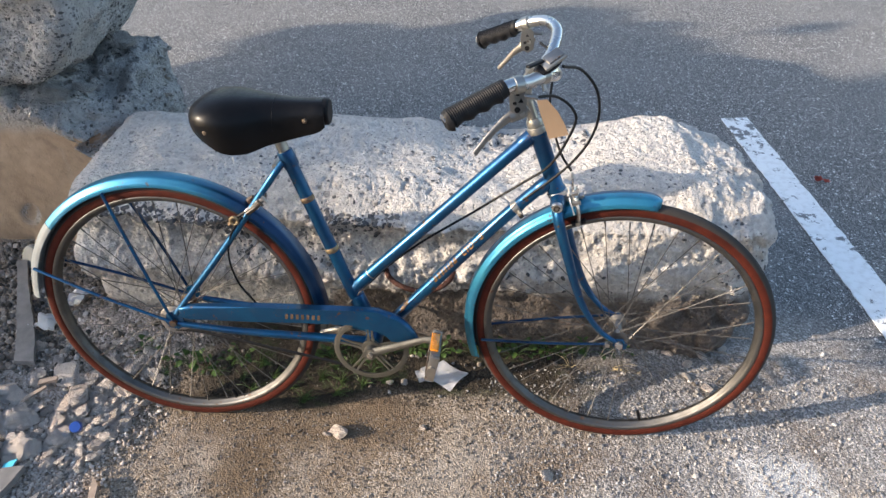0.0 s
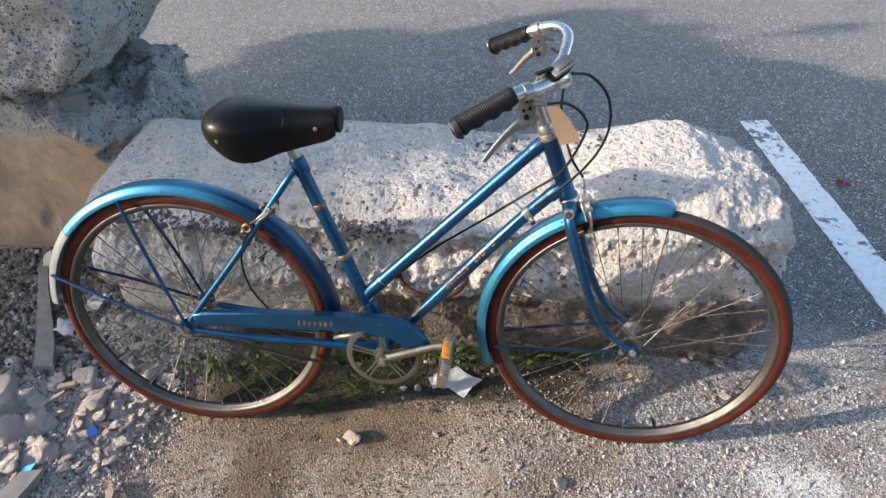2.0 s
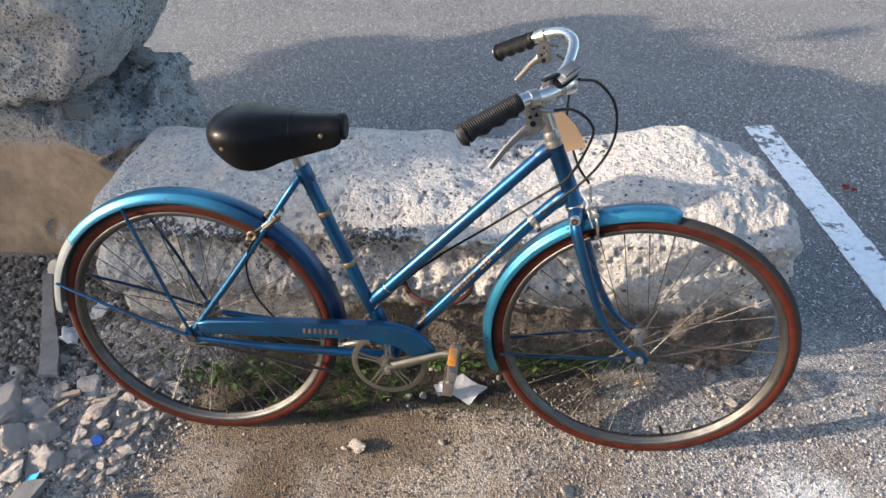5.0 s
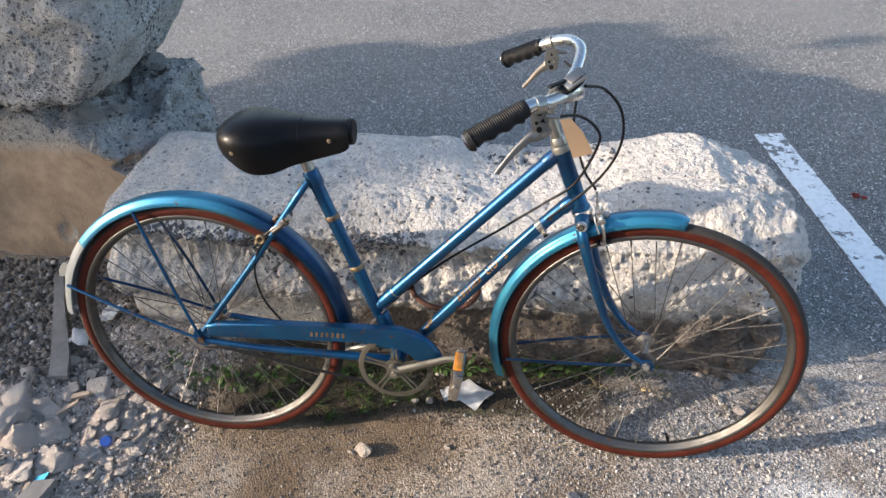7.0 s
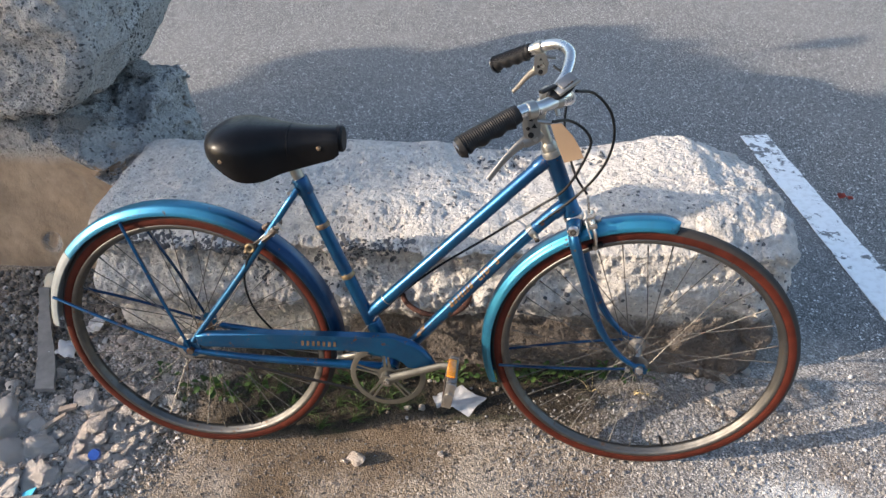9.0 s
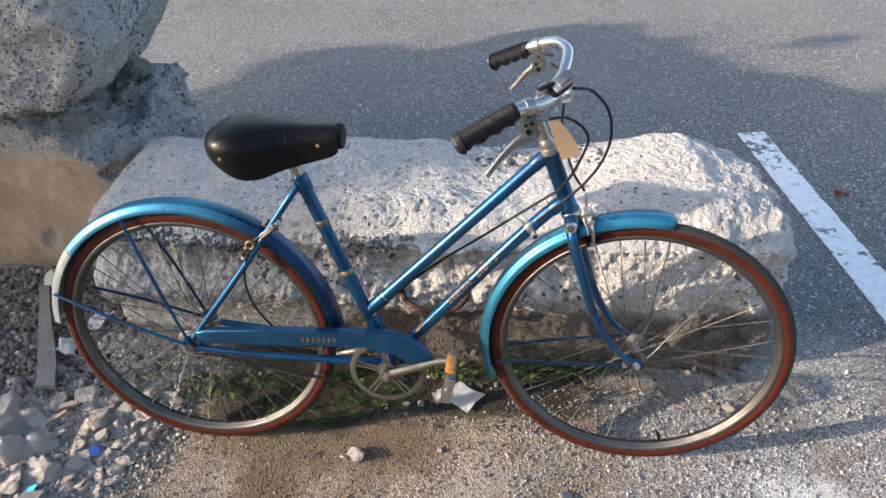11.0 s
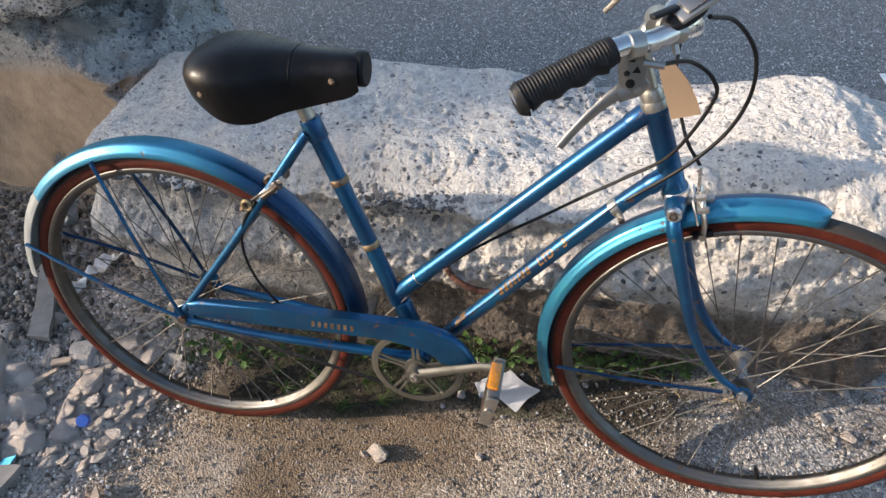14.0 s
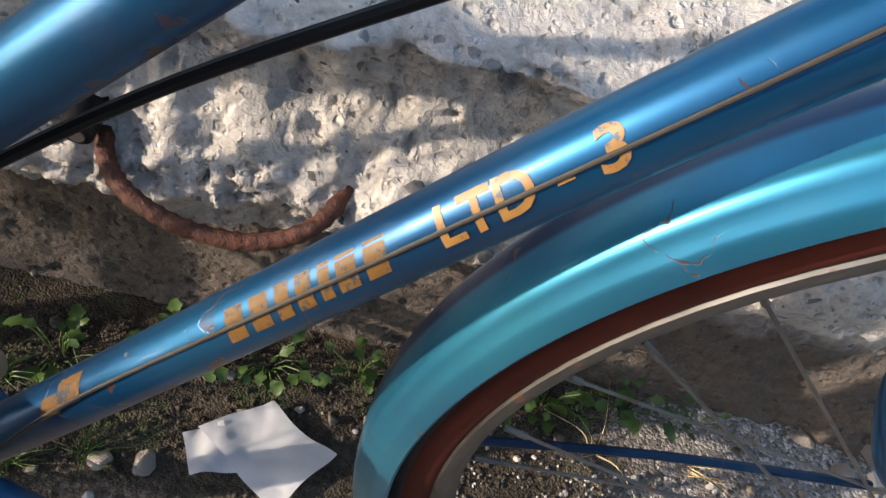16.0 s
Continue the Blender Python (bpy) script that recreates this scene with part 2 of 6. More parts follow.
def chip_material():
    m = Mat("pale concrete chips")
    rnd = m.n("NewGeometry").outputs["Random Per Island"]
    base = m.ramp(rnd, (0.0, (0.14, 0.108, 0.084)), (0.3, (0.40, 0.335, 0.28)), (0.6, (0.70, 0.60, 0.52)), (0.85, (0.36, 0.305, 0.262)), (1.0, (0.85, 0.78, 0.71)))
    return m.done(base, 0.93, 0.0, m.bump(m.noise(m.coord(), 160.0), 0.5, 0.003), Specular_IOR_Level=0.25)


def leaf_material():
    m = Mat("weed leaf")
    rnd = m.n("ObjectInfo").outputs["Random"]
    f = m.noise(m.coord(), 60.0)
    return m.done(m.mix(m.step(f, 0.3, 0.7), m.ramp(rnd, (0.0, (0.016, 0.052, 0.009)), (1.0, (0.055, 0.105, 0.018))), (0.066, 0.115, 0.022)), 0.55, 0.0, None, Subsurface_Weight=0.0, Transmission_Weight=0.0)


def ground_material():
    """Sandy gravel in front, worn grey chippings to one side, dark asphalt beyond the blocks."""
    m = Mat("ground")
    v = m.coord()
    xyz = m.n("SeparateXYZ", None, Vector=v)
    x, y = xyz.outputs[0], xyz.outputs[1]
    wob = m.math("MULTIPLY", m.math("SUBTRACT", m.noise(v, 2.6, 5.0, 0.65), 0.5), 0.55)
    # asphalt: behind the line of blocks, and to the right
    side = m.math("ADD", m.math("SUBTRACT", m.math("MULTIPLY", y, 0.9), 0.62), wob)
    right = m.math("ADD", m.math("ADD", m.math("SUBTRACT", x, 2.05), m.math("MULTIPLY", y, 0.95)), wob)
    asph = m.step(m.math("MAXIMUM", side, right), -0.02, 0.16)
    grey = m.step(m.math("ADD", x, m.math("MULTIPLY", wob, 0.6)), 0.70, 1.20)
    c1 = m.voronoi(v, 230.0)
    c2 = m.voronoi(v, 420.0)
    hue = m.n("SeparateColor", None, Color=c1.outputs["Color"])
    hue2 = m.n("SeparateColor", None, Color=c2.outputs["Color"])
    tan = m.ramp(hue.outputs[0], (0.0, (0.14, 0.108, 0.077)), (0.35, (0.26, 0.208, 0.153)), (0.7, (0.36, 0.292, 0.222)), (1.0, (0.54, 0.47, 0.395)))
    ash = m.ramp(hue.outputs[0], (0.0, (0.13, 0.124, 0.118)), (0.4, (0.27, 0.258, 0.245)), (0.75, (0.39, 0.372, 0.353)), (1.0, (0.68, 0.65, 0.62)))
    grav = m.mix(grey, tan, ash)
    grav = m.mix(m.step(m.noise(v, 3.6, 4.0), 0.44, 0.66, 0.0, 0.55), grav, m.mix(hue2.outputs[0], (0.150, 0.105, 0.068), (0.235, 0.170, 0.115)))
    grav = m.mix(m.step(m.noise(v, 2.1, 5.0, 0.7), 0.52, 0.68, 0.0, 0.55), grav, m.mix(hue2.outputs[0], (0.36, 0.315, 0.26), (0.52, 0.47, 0.41)))
    # a trodden damp patch of brown earth
    px, py = m.math("DIVIDE", m.math("SUBTRACT", m.math("ADD", x, m.math("MULTIPLY", wob, 0.12)), 0.165), 0.10), m.math("DIVIDE", m.math("ADD", m.math("ADD", y, m.math("MULTIPLY", wob, 0.15)), 0.16), 0.17)
    damp = m.step(m.math("ADD", m.math("MULTIPLY", px, px), m.math("MULTIPLY", py, py)), 0.05, 1.3, 0.85, 0.0)
    # a wider ellipse of brown soil, its colour also holding the rear wheel's shade
    wx, wy = m.math("DIVIDE", m.math("SUBTRACT", m.math("ADD", x, m.math("MULTIPLY", wob, 0.3)), 0.28), 0.38), m.math("DIVIDE", m.math("SUBTRACT", m.math("ADD", y, m.math("MULTIPLY", wob, 0.3)), 0.03), 0.13)
    wide = m.step(m.math("ADD", m.math("MULTIPLY", wx, wx), m.math("MULTIPLY", wy, wy)), 0.3, 1.3, 0.72, 0.0)
    damp = m.math("MAXIMUM", damp, wide)
    grav = m.mix(damp, grav, m.mix(hue2.outputs[0], (0.105, 0.070, 0.040), (0.185, 0.130, 0.080)))
    heap = m.step(m.math("ADD", x, m.math("MULTIPLY", wob, 0.3)), -0.32, -0.16, 0.75, 0.0)
    heap = m.math("MULTIPLY", m.math("MULTIPLY", heap, m.step(y, 0.06, 0.16, 1.0, 0.0)), m.math("MULTIPLY", m.step(m.math("ADD", y, wob), -0.85, -0.45), m.step(m.math("ADD", x, wob), -1.5, -1.0)))
    grav = m.mix(heap, grav, m.ramp(hue.outputs[0], (0.0, (0.30, 0.24, 0.195)), (0.5, (0.54, 0.46, 0.40)), (1.0, (0.74, 0.66, 0.59))))
    slope = m.math("MULTIPLY", m.step(m.math("ADD", x, m.math("MULTIPLY", wob, 0.3)), 0.0, 0.16, 0.8, 0.0), m.math("MULTIPLY", m.step(m.math("ADD", y, m.math("MULTIPLY", wob, 0.12)), 0.15, 0.21), m.step(x, -0.60, -0.45)))
    grav = m.mix(slope, grav, m.ramp(hue.outputs[0], (0.0, (0.22, 0.18, 0.15)), (0.5, (0.44, 0.375, 0.33)), (1.0, (0.64, 0.57, 0.51))))
    c3 = m.voronoi(v, 100.0)
    hue3 = m.n("SeparateColor", None, Color=c3.outputs["Color"])
    tar = m.ramp(hue2.outputs[1], (0.0, (0.050, 0.050, 0.052)), (0.5, (0.128, 0.126, 0.125)), (0.8, (0.225, 0.220, 0.216)), (0.95, (0.58, 0.57, 0.55)))
    tar = m.mix(m.math("MULTIPLY", m.step(hue3.outputs[0], 0.21, 0.22, 0.95, 0.0), m.step(c3.outputs["Distance"], 0.25, 0.5, 1.0, 0.0)), tar, (0.72, 0.71, 0.69))
    tar = m.mix(m.math("MULTIPLY", m.step(hue3.outputs[1], 0.42, 0.44, 0.70, 0.0), m.step(c3.outputs["Distance"], 0.3, 0.55, 1.0, 0.0)), tar, (0.075, 0.076, 0.08))
    tar = m.mix(m.step(m.noise(v, 1.3, 5.0), 0.4, 0.7, 0.0, 0.3), tar, (0.26, 0.252, 0.245))
    # dark mossy earth along the foot of the block, deepened for the bicycle's shade
    strip = m.math("MULTIPLY", m.step(m.math("ADD", m.math("ADD", y, m.step(x, 0.28, 0.46, 0.0, -0.085)), m.math("MULTIPLY", wob, 0.16)), 0.0, 0.05), m.step(m.math("ADD", x, m.math("MULTIPLY", wob, 0.8)), 0.85, 1.20, 1.0, 0.0))
    strip = m.math("MULTIPLY", strip, m.math("MULTIPLY", m.step(x, -0.18, 0.02), m.step(y, 0.40, 0.50, 1.0, 0.0)))
    humus = m.mix(m.step(m.noise(v, 30.0, 5.0, 0.7), 0.4, 0.65), (0.018, 0.015, 0.010), (0.050, 0.040, 0.027))
    humus = m.mix(m.step(m.noise(v, 14.0, 4.0), 0.52, 0.66, 0.0, 0.8), humus, (0.028, 0.042, 0.013))
    grav = m.mix(m.math("MULTIPLY", strip, 0.92), grav, humus)
    col = m.mix(asph, grav, tar)
    # what is left of an old painted patch
    dx, dy = m.math("ABSOLUTE", m.math("SUBTRACT", m.math("ADD", x, m.math("MULTIPLY", y, 0.25)), 1.44)), m.math("ABSOLUTE", m.math("ADD", y, 0.30))
    spot = m.math("MULTIPLY", m.step(m.math("ADD", dx, m.math("MULTIPLY", wob, 0.35)), 0.08, 0.15, 1.0, 0.0), m.step(dy, 0.24, 0.30, 1.0, 0.0))
    left = m.step(m.math("ADD", m.math("MULTIPLY", m.noise(v, 24.0, 7.0, 0.75), 0.7), m.math("MULTIPLY", hue.outputs[1], 0.25)), 0.37, 0.45)
    col = m.mix(m.math("MULTIPLY", m.math("MULTIPLY", spot, left), 0.92), col, (0.66, 0.645, 0.62))
    h = m.math("ADD", m.math("MULTIPLY", c1.outputs["Distance"], m.math("SUBTRACT", 1.1, m.math("ADD", m.math("MULTIPLY", asph, 0.7), m.math("MULTIPLY", strip, 0.8)))), m.math("MULTIPLY", c2.outputs["Distance"], 0.5))
    h = m.math("ADD", h, m.math("MULTIPLY", m.noise(v, 60.0, 6.0, 0.75), m.math("MULTIPLY", strip, -0.8)))
    return m.done(col, m.step(asph, 0.0, 1.0, 0.95, 0.82), 0.0, m.bump(h, 0.75, -0.006), Specular_IOR_Level=0.3)


def line_material(name="worn road paint", left=0.610, under=(0.17, 0.17, 0.172)):
    m = Mat(name)
    v = m.coord()
    wear = m.math("ADD", m.math("MULTIPLY", m.noise(v, 22.0, 6.0, 0.7), 0.75), m.math("MULTIPLY", m.noise(v, 4.0, 3.0), 0.35))
    gone = m.step(wear, left - 0.02, left + 0.02)
    white = m.mix(m.step(m.noise(v, 45.0, 4.0), 0.4, 0.8), (0.82, 0.83, 0.83), (0.68, 0.68, 0.67))
    return m.done(m.mix(gone, white, under), 0.7, 0.0, m.bump(m.noise(v, 220.0, 4.0), 0.5, 0.003))


SOIL = plain("dark crumbs of soil", (0.052, 0.040, 0.028), 0.95, 90.0, 0.6, 0.4)
CHIPS = chip_material()
RUBBLE, GRIT, LEAF, GROUND, LINE = rubble_material(), grit_material("loose grit", (0.045, 0.040, 0.034), (0.15, 0.128, 0.106), (0.28, 0.242, 0.204), (0.12, 0.112, 0.104), (0.52, 0.475, 0.43)), leaf_material(), ground_material(), line_material()
GREYGRIT = grit_material("grey chippings", (0.11, 0.105, 0.10), (0.30, 0.285, 0.27), (0.42, 0.40, 0.38), (0.20, 0.195, 0.19), (0.62, 0.60, 0.57))
AGGREGATE = plain("dark aggregate stone", (0.095, 0.093, 0.094), 0.9, 50.0, 0.6, 0.3)


# ---- mesh helpers ----
def part(name, bm, material, parent=None, label="", m=None):
    """Links a bmesh as one mesh object, under a thing or a part."""
    me = bpy.data.meshes.new(name)
    bmesh.ops.recalc_face_normals(bm, faces=bm.faces)
    bm.to_mesh(me)
    bm.free()
    for mt in material if isinstance(material, (list, tuple)) else [material]:
        me.materials.append(mt)
    me.polygons.foreach_set("use_smooth", [True] * len(me.polygons))
    me.set_sharp_from_angle(angle=radians(38))
    ob = new(name, me)
    if parent is not None:
        ob.parent = parent
    if m is not None:
        ob.matrix_basis = m
    return tagged(ob, label)


def raw(name, verts, faces, material, parent=None, label="", smooth=True, sharp=None):
    me = bpy.data.meshes.new(name)
    me.from_pydata([tuple(v) for v in verts], [], faces)
    me.materials.append(material)
    me.polygons.foreach_set("use_smooth", [smooth] * len(me.polygons))
    if sharp:
        me.set_sharp_from_angle(angle=radians(sharp))
    me.update()
    ob = new(name, me)
    if parent is not None:
        ob.parent = parent
    return tagged(ob, label)


def smoothline(pts, k=6):
    """A Catmull-Rom line through the points."""
    p = [Vector(a) for a in pts]
    p = [2 * p[0] - p[1], *p, 2 * p[-1] - p[-2]]
    out = []
    for i in range(1, len(p) - 2):
        a, b, c, d = p[i - 1:i + 3]
        for j in range(k):
            t = j / k
            out.append(0.5 * (2 * b + (c - a) * t + (2 * a - 5 * b + 4 * c - d) * t * t + (3 * b - a - 3 * c + d) * t ** 3))
    return out + [p[-2]]


def sweep(bm, pts, rad, n=12, closed=False, flat=1.0, up=None):
    """A tube along the points; rad: a radius or one for each point; flat: the ratio of its second axis."""
    pts = [Vector(p) for p in pts]
    count = len(pts)
    rads = list(rad) if isinstance(rad, (list, tuple)) else [rad] * count
    if len(rads) != count:
        rads = [float(q) for q in np.interp(np.linspace(0, 1, count), np.linspace(0, 1, len(rads)), rads)]
    rings, nrm = [], None
    for i, p in enumerate(pts):
        a, b = (pts[i - 1] if i or closed else p), (pts[(i + 1) % count] if i < count - 1 or closed else p)
        tan = (b - a).normalized()
        if nrm is None:
            ref = Vector(up) if up else (Vector((0, 0, 1)) if abs(tan.z) < 0.9 else Vector((0, 1, 0)))
            nrm = (ref - tan * ref.dot(tan)).normalized()
        else:
            nrm = (nrm - tan * nrm.dot(tan)).normalized()
        bi = tan.cross(nrm)
        rings.append([bm.verts.new(p + rads[i] * (math.cos(q) * nrm + flat * math.sin(q) * bi)) for q in (2 * math.pi * j / n for j in range(n))])
    for i in range(count if closed else count - 1):
        r, s = rings[i], rings[(i + 1) % count]
        for j in range(n):
            bm.faces.new((r[j], r[(j + 1) % n], s[(j + 1) % n], s[j]))
    if not closed:
        bm.faces.new(rings[0][::-1])
        bm.faces.new(rings[-1])
    return bm


def rod(a, b, r, n=12, r2=None):
    return sweep(bmesh.new(), [a, b], [r, r if r2 is None else r2], n)


def box(bm, size, at=(0, 0, 0), m=None, bevel=0.0):
    made = bmesh.ops.create_cube(bm, size=1.0, matrix=Matrix.Translation(at) @ (m or Matrix()) @ Matrix.Diagonal((*size, 1)))["verts"]
    if bevel:
        edges = list({e for v in made for e in v.link_edges})
        bmesh.ops.bevel(bm, geom=edges, offset=bevel, segments=2, profile=0.5, affect="EDGES")
    return bm


def spin(bm, profile, centre, n=48, start=0.0, end=2 * math.pi, closed_profile=True, mats=None):
    """Turns a profile of (radius, across) round a cross-wise axis through centre; angles from forwards, upwards."""
    full = abs(end - start - 2 * math.pi) < 1e-6
    steps = n if full else n + 1
    rings = []
    for i in range(steps):
        q = start + (end - start) * i / n
        rings.append([bm.verts.new((centre[0] + r * math.cos(q), -w, centre[1] + r * math.sin(q))) for r, w in profile])
    k = len(profile)
    for i in range(n):
        a, b = rings[i], rings[(i + 1) % steps]
        for j in range(k if closed_profile else k - 1):
            f = bm.faces.new((a[j], a[(j + 1) % k], b[(j + 1) % k], b[j]))
            if mats:
                f.material_index = mats[j]
    return bm


def L(u, v, w=0.0):
    """A place on the bicycle: along, up, and across towards the open side."""
    return Vector((u, -w, v))


def plate(bm, outline, w0, w1):
    """An outline of (along, up) given a thickness across."""
    a = [bm.verts.new(L(u, v, w0)) for u, v in outline]
    b = [bm.verts.new(L(u, v, w1)) for u, v in outline]
    n = len(outline)
    bm.faces.new(a)
    bm.faces.new(b[::-1])
    for i in range(n):
        bm.faces.new((a[i], a[(i + 1) % n], b[(i + 1) % n], b[i]))
    return bm


def fbm(p, octaves=4):
    return noise.fractal(p, 0.9, 2.1, octaves)


def rough_block(name, lo, hi, radius, step, shape, material, label, category):
    """A block of broken concrete: a rounded box, bent by shape(place, normal)."""
    lo, hi = Vector(lo), Vector(hi)
    c, h = (lo + hi) / 2, (hi - lo) / 2
    index, verts, faces = {}, [], []

    def vert(p):
        key = (round(p.x, 5), round(p.y, 5), round(p.z, 5))
        if key not in index:
            q = Vector([max(-h[i] + radius, min(h[i] - radius, p[i])) for i in range(3)])
            d = p - q
            nrm = d.normalized()
            index[key] = len(verts)
            verts.append(shape(c + q + radius * nrm, nrm))
        return index[key]

    for axis in range(3):
        a, b = (axis + 1) % 3, (axis + 2) % 3
        na, nb = max(2, round(2 * h[a] / step)), max(2, round(2 * h[b] / step))
        for sgn in (-1, 1):
            grid = []
            for i in range(na + 1):
                row = []
                for j in range(nb + 1):
                    p = Vector()
                    p[axis], p[a], p[b] = sgn * h[axis], h[a] * (2 * i / na - 1), h[b] * (2 * j / nb - 1)
                    row.append(vert(p))
                grid.append(row)
            for i in range(na):
                for j in range(nb):
                    f = (grid[i][j], grid[i + 1][j], grid[i + 1][j + 1], grid[i][j + 1])
                    faces.append(f if sgn > 0 else f[::-1])
    return tagged(raw(name, verts, faces, material), label, category)


# ---- ground ----
def height(x, y):
    """The lie of the ground: flat, with a low bank of rubble and earth beside the blocks."""
    bank = max(0.0, min(1.0, (-0.12 - x) / 0.35)) * max(0.0, min(1.0, (0.95 - y) / 0.3)) * 0.042
    mound = 0.055 * math.exp(-((x + 0.66) / 0.17) ** 2 - ((y + 0.10) / 0.17) ** 2)
    foot = math.exp(-((y - 0.30) / 0.09) ** 2) * max(0.0, min(1.0, (0.35 - x) / 0.5)) * max(0.0, min(1.0, (x + 0.55) / 0.2)) * 0.07
    dent = 0.004 * fbm(Vector((x * 5.0, y * 5.0, 0.0)), 3) * max(0.0, min(1.0, (1.4 - y) / 0.6))
    return bank + foot + mound + dent - 0.002


def build_ground():
    def axis(lo, hi, step):
        mid = list(np.arange(lo, hi + step / 2, step))
        out, d, p = [], step, hi
        while p < 400:
            d *= 1.35
            p += d
            out.append(p)
        return np.array([lo - (p - hi) for p in out[::-1]] + mid + out)
    xs, ys = axis(-1.35, 2.5, 0.013), axis(-0.5, 1.5, 0.013)
    verts = [(x, y, height(x, y) if -3 < x < 4 and -3 < y < 4 else -0.002) for x in xs for y in ys]
    n = len(ys)
    faces = [(i * n + j, (i + 1) * n + j, (i + 1) * n + j + 1, i * n + j + 1) for i in range(len(xs) - 1) for j in range(n - 1)]
    return tagged(raw("ground", verts, faces, GROUND), "sandy gravel turning into worn grey asphalt", "ground", kind="structure")


build_ground()


def road_line(name, outline, label, mt=None):
    """A thin coat of paint on the road."""
    bm = bmesh.new()
    a = [bm.verts.new((x, y, 0.0005)) for x, y in outline]
    b = [bm.verts.new((x, y, 0.0035)) for x, y in outline]
    k = len(outline)
    bm.faces.new(b)
    for i in range(k):
        bm.faces.new((a[i], a[(i + 1) % k], b[(i + 1) % k], b[i]))
    return tagged(part(name, bm, mt or LINE), label, "road marking", kind="structure")


def ragged(pts, step=0.03, amp=0.006):
    out = []
    for i, a in enumerate(pts):
        b = pts[(i + 1) % len(pts)]
        k = max(1, int(math.dist(a, b) / step))
        for j in range(k):
            x, y = a[0] + (b[0] - a[0]) * j / k, a[1] + (b[1] - a[1]) * j / k
            out.append((x + amp * noise.noise(Vector((x * 30, y * 30, 1))), y + amp * noise.noise(Vector((x * 30, y * 30, 7)))))
    return out


road_line("parking_line", ragged([(1.765, 1.765), (1.885, 1.780), (2.085, 0.10), (1.960, 0.05)]), "chipped white parking line painted on asphalt")


# ---- blocks of concrete ----
def chunks(p, scale, depth):
    """Angular relief, as of stones broken out of the face."""
    q = p * scale + 0.35 * noise.noise_vector(p * scale * 0.8)
    dist, pts = noise.voronoi(q)
    pick = noise.cell(pts[0] * 7.31)
    return depth * (abs(pick) % 1.0 - 0.5) * min(1.0, (dist[1] - dist[0]) * 5.0)


def unit(v):
    return max(0.0, min(1.0, v))


def bell(z, mid, width):
    return math.exp(-((z - mid) / width) ** 2)


def pits(p, scale, depth, share):
    """Holes where stones have fallen out."""
    q = p * scale + 0.5 * noise.noise_vector(p * scale * 0.9)
    dist, pts = noise.voronoi(q)
    if abs(noise.cell(pts[0] * 5.17)) % 1.0 > share:
        return 0.0
    return -depth * max(0.0, min(1.0, (0.42 - dist[0]) / 0.2))


CREST_X, CREST_Z = (-0.40, 0.15, 0.35, 0.55, 0.75, 0.92, 1.05, 1.15, 1.27, 1.36, 1.47), (0.482, 0.496, 0.496, 0.482, 0.468, 0.486, 0.514, 0.526, 0.530, 0.522, 0.505)


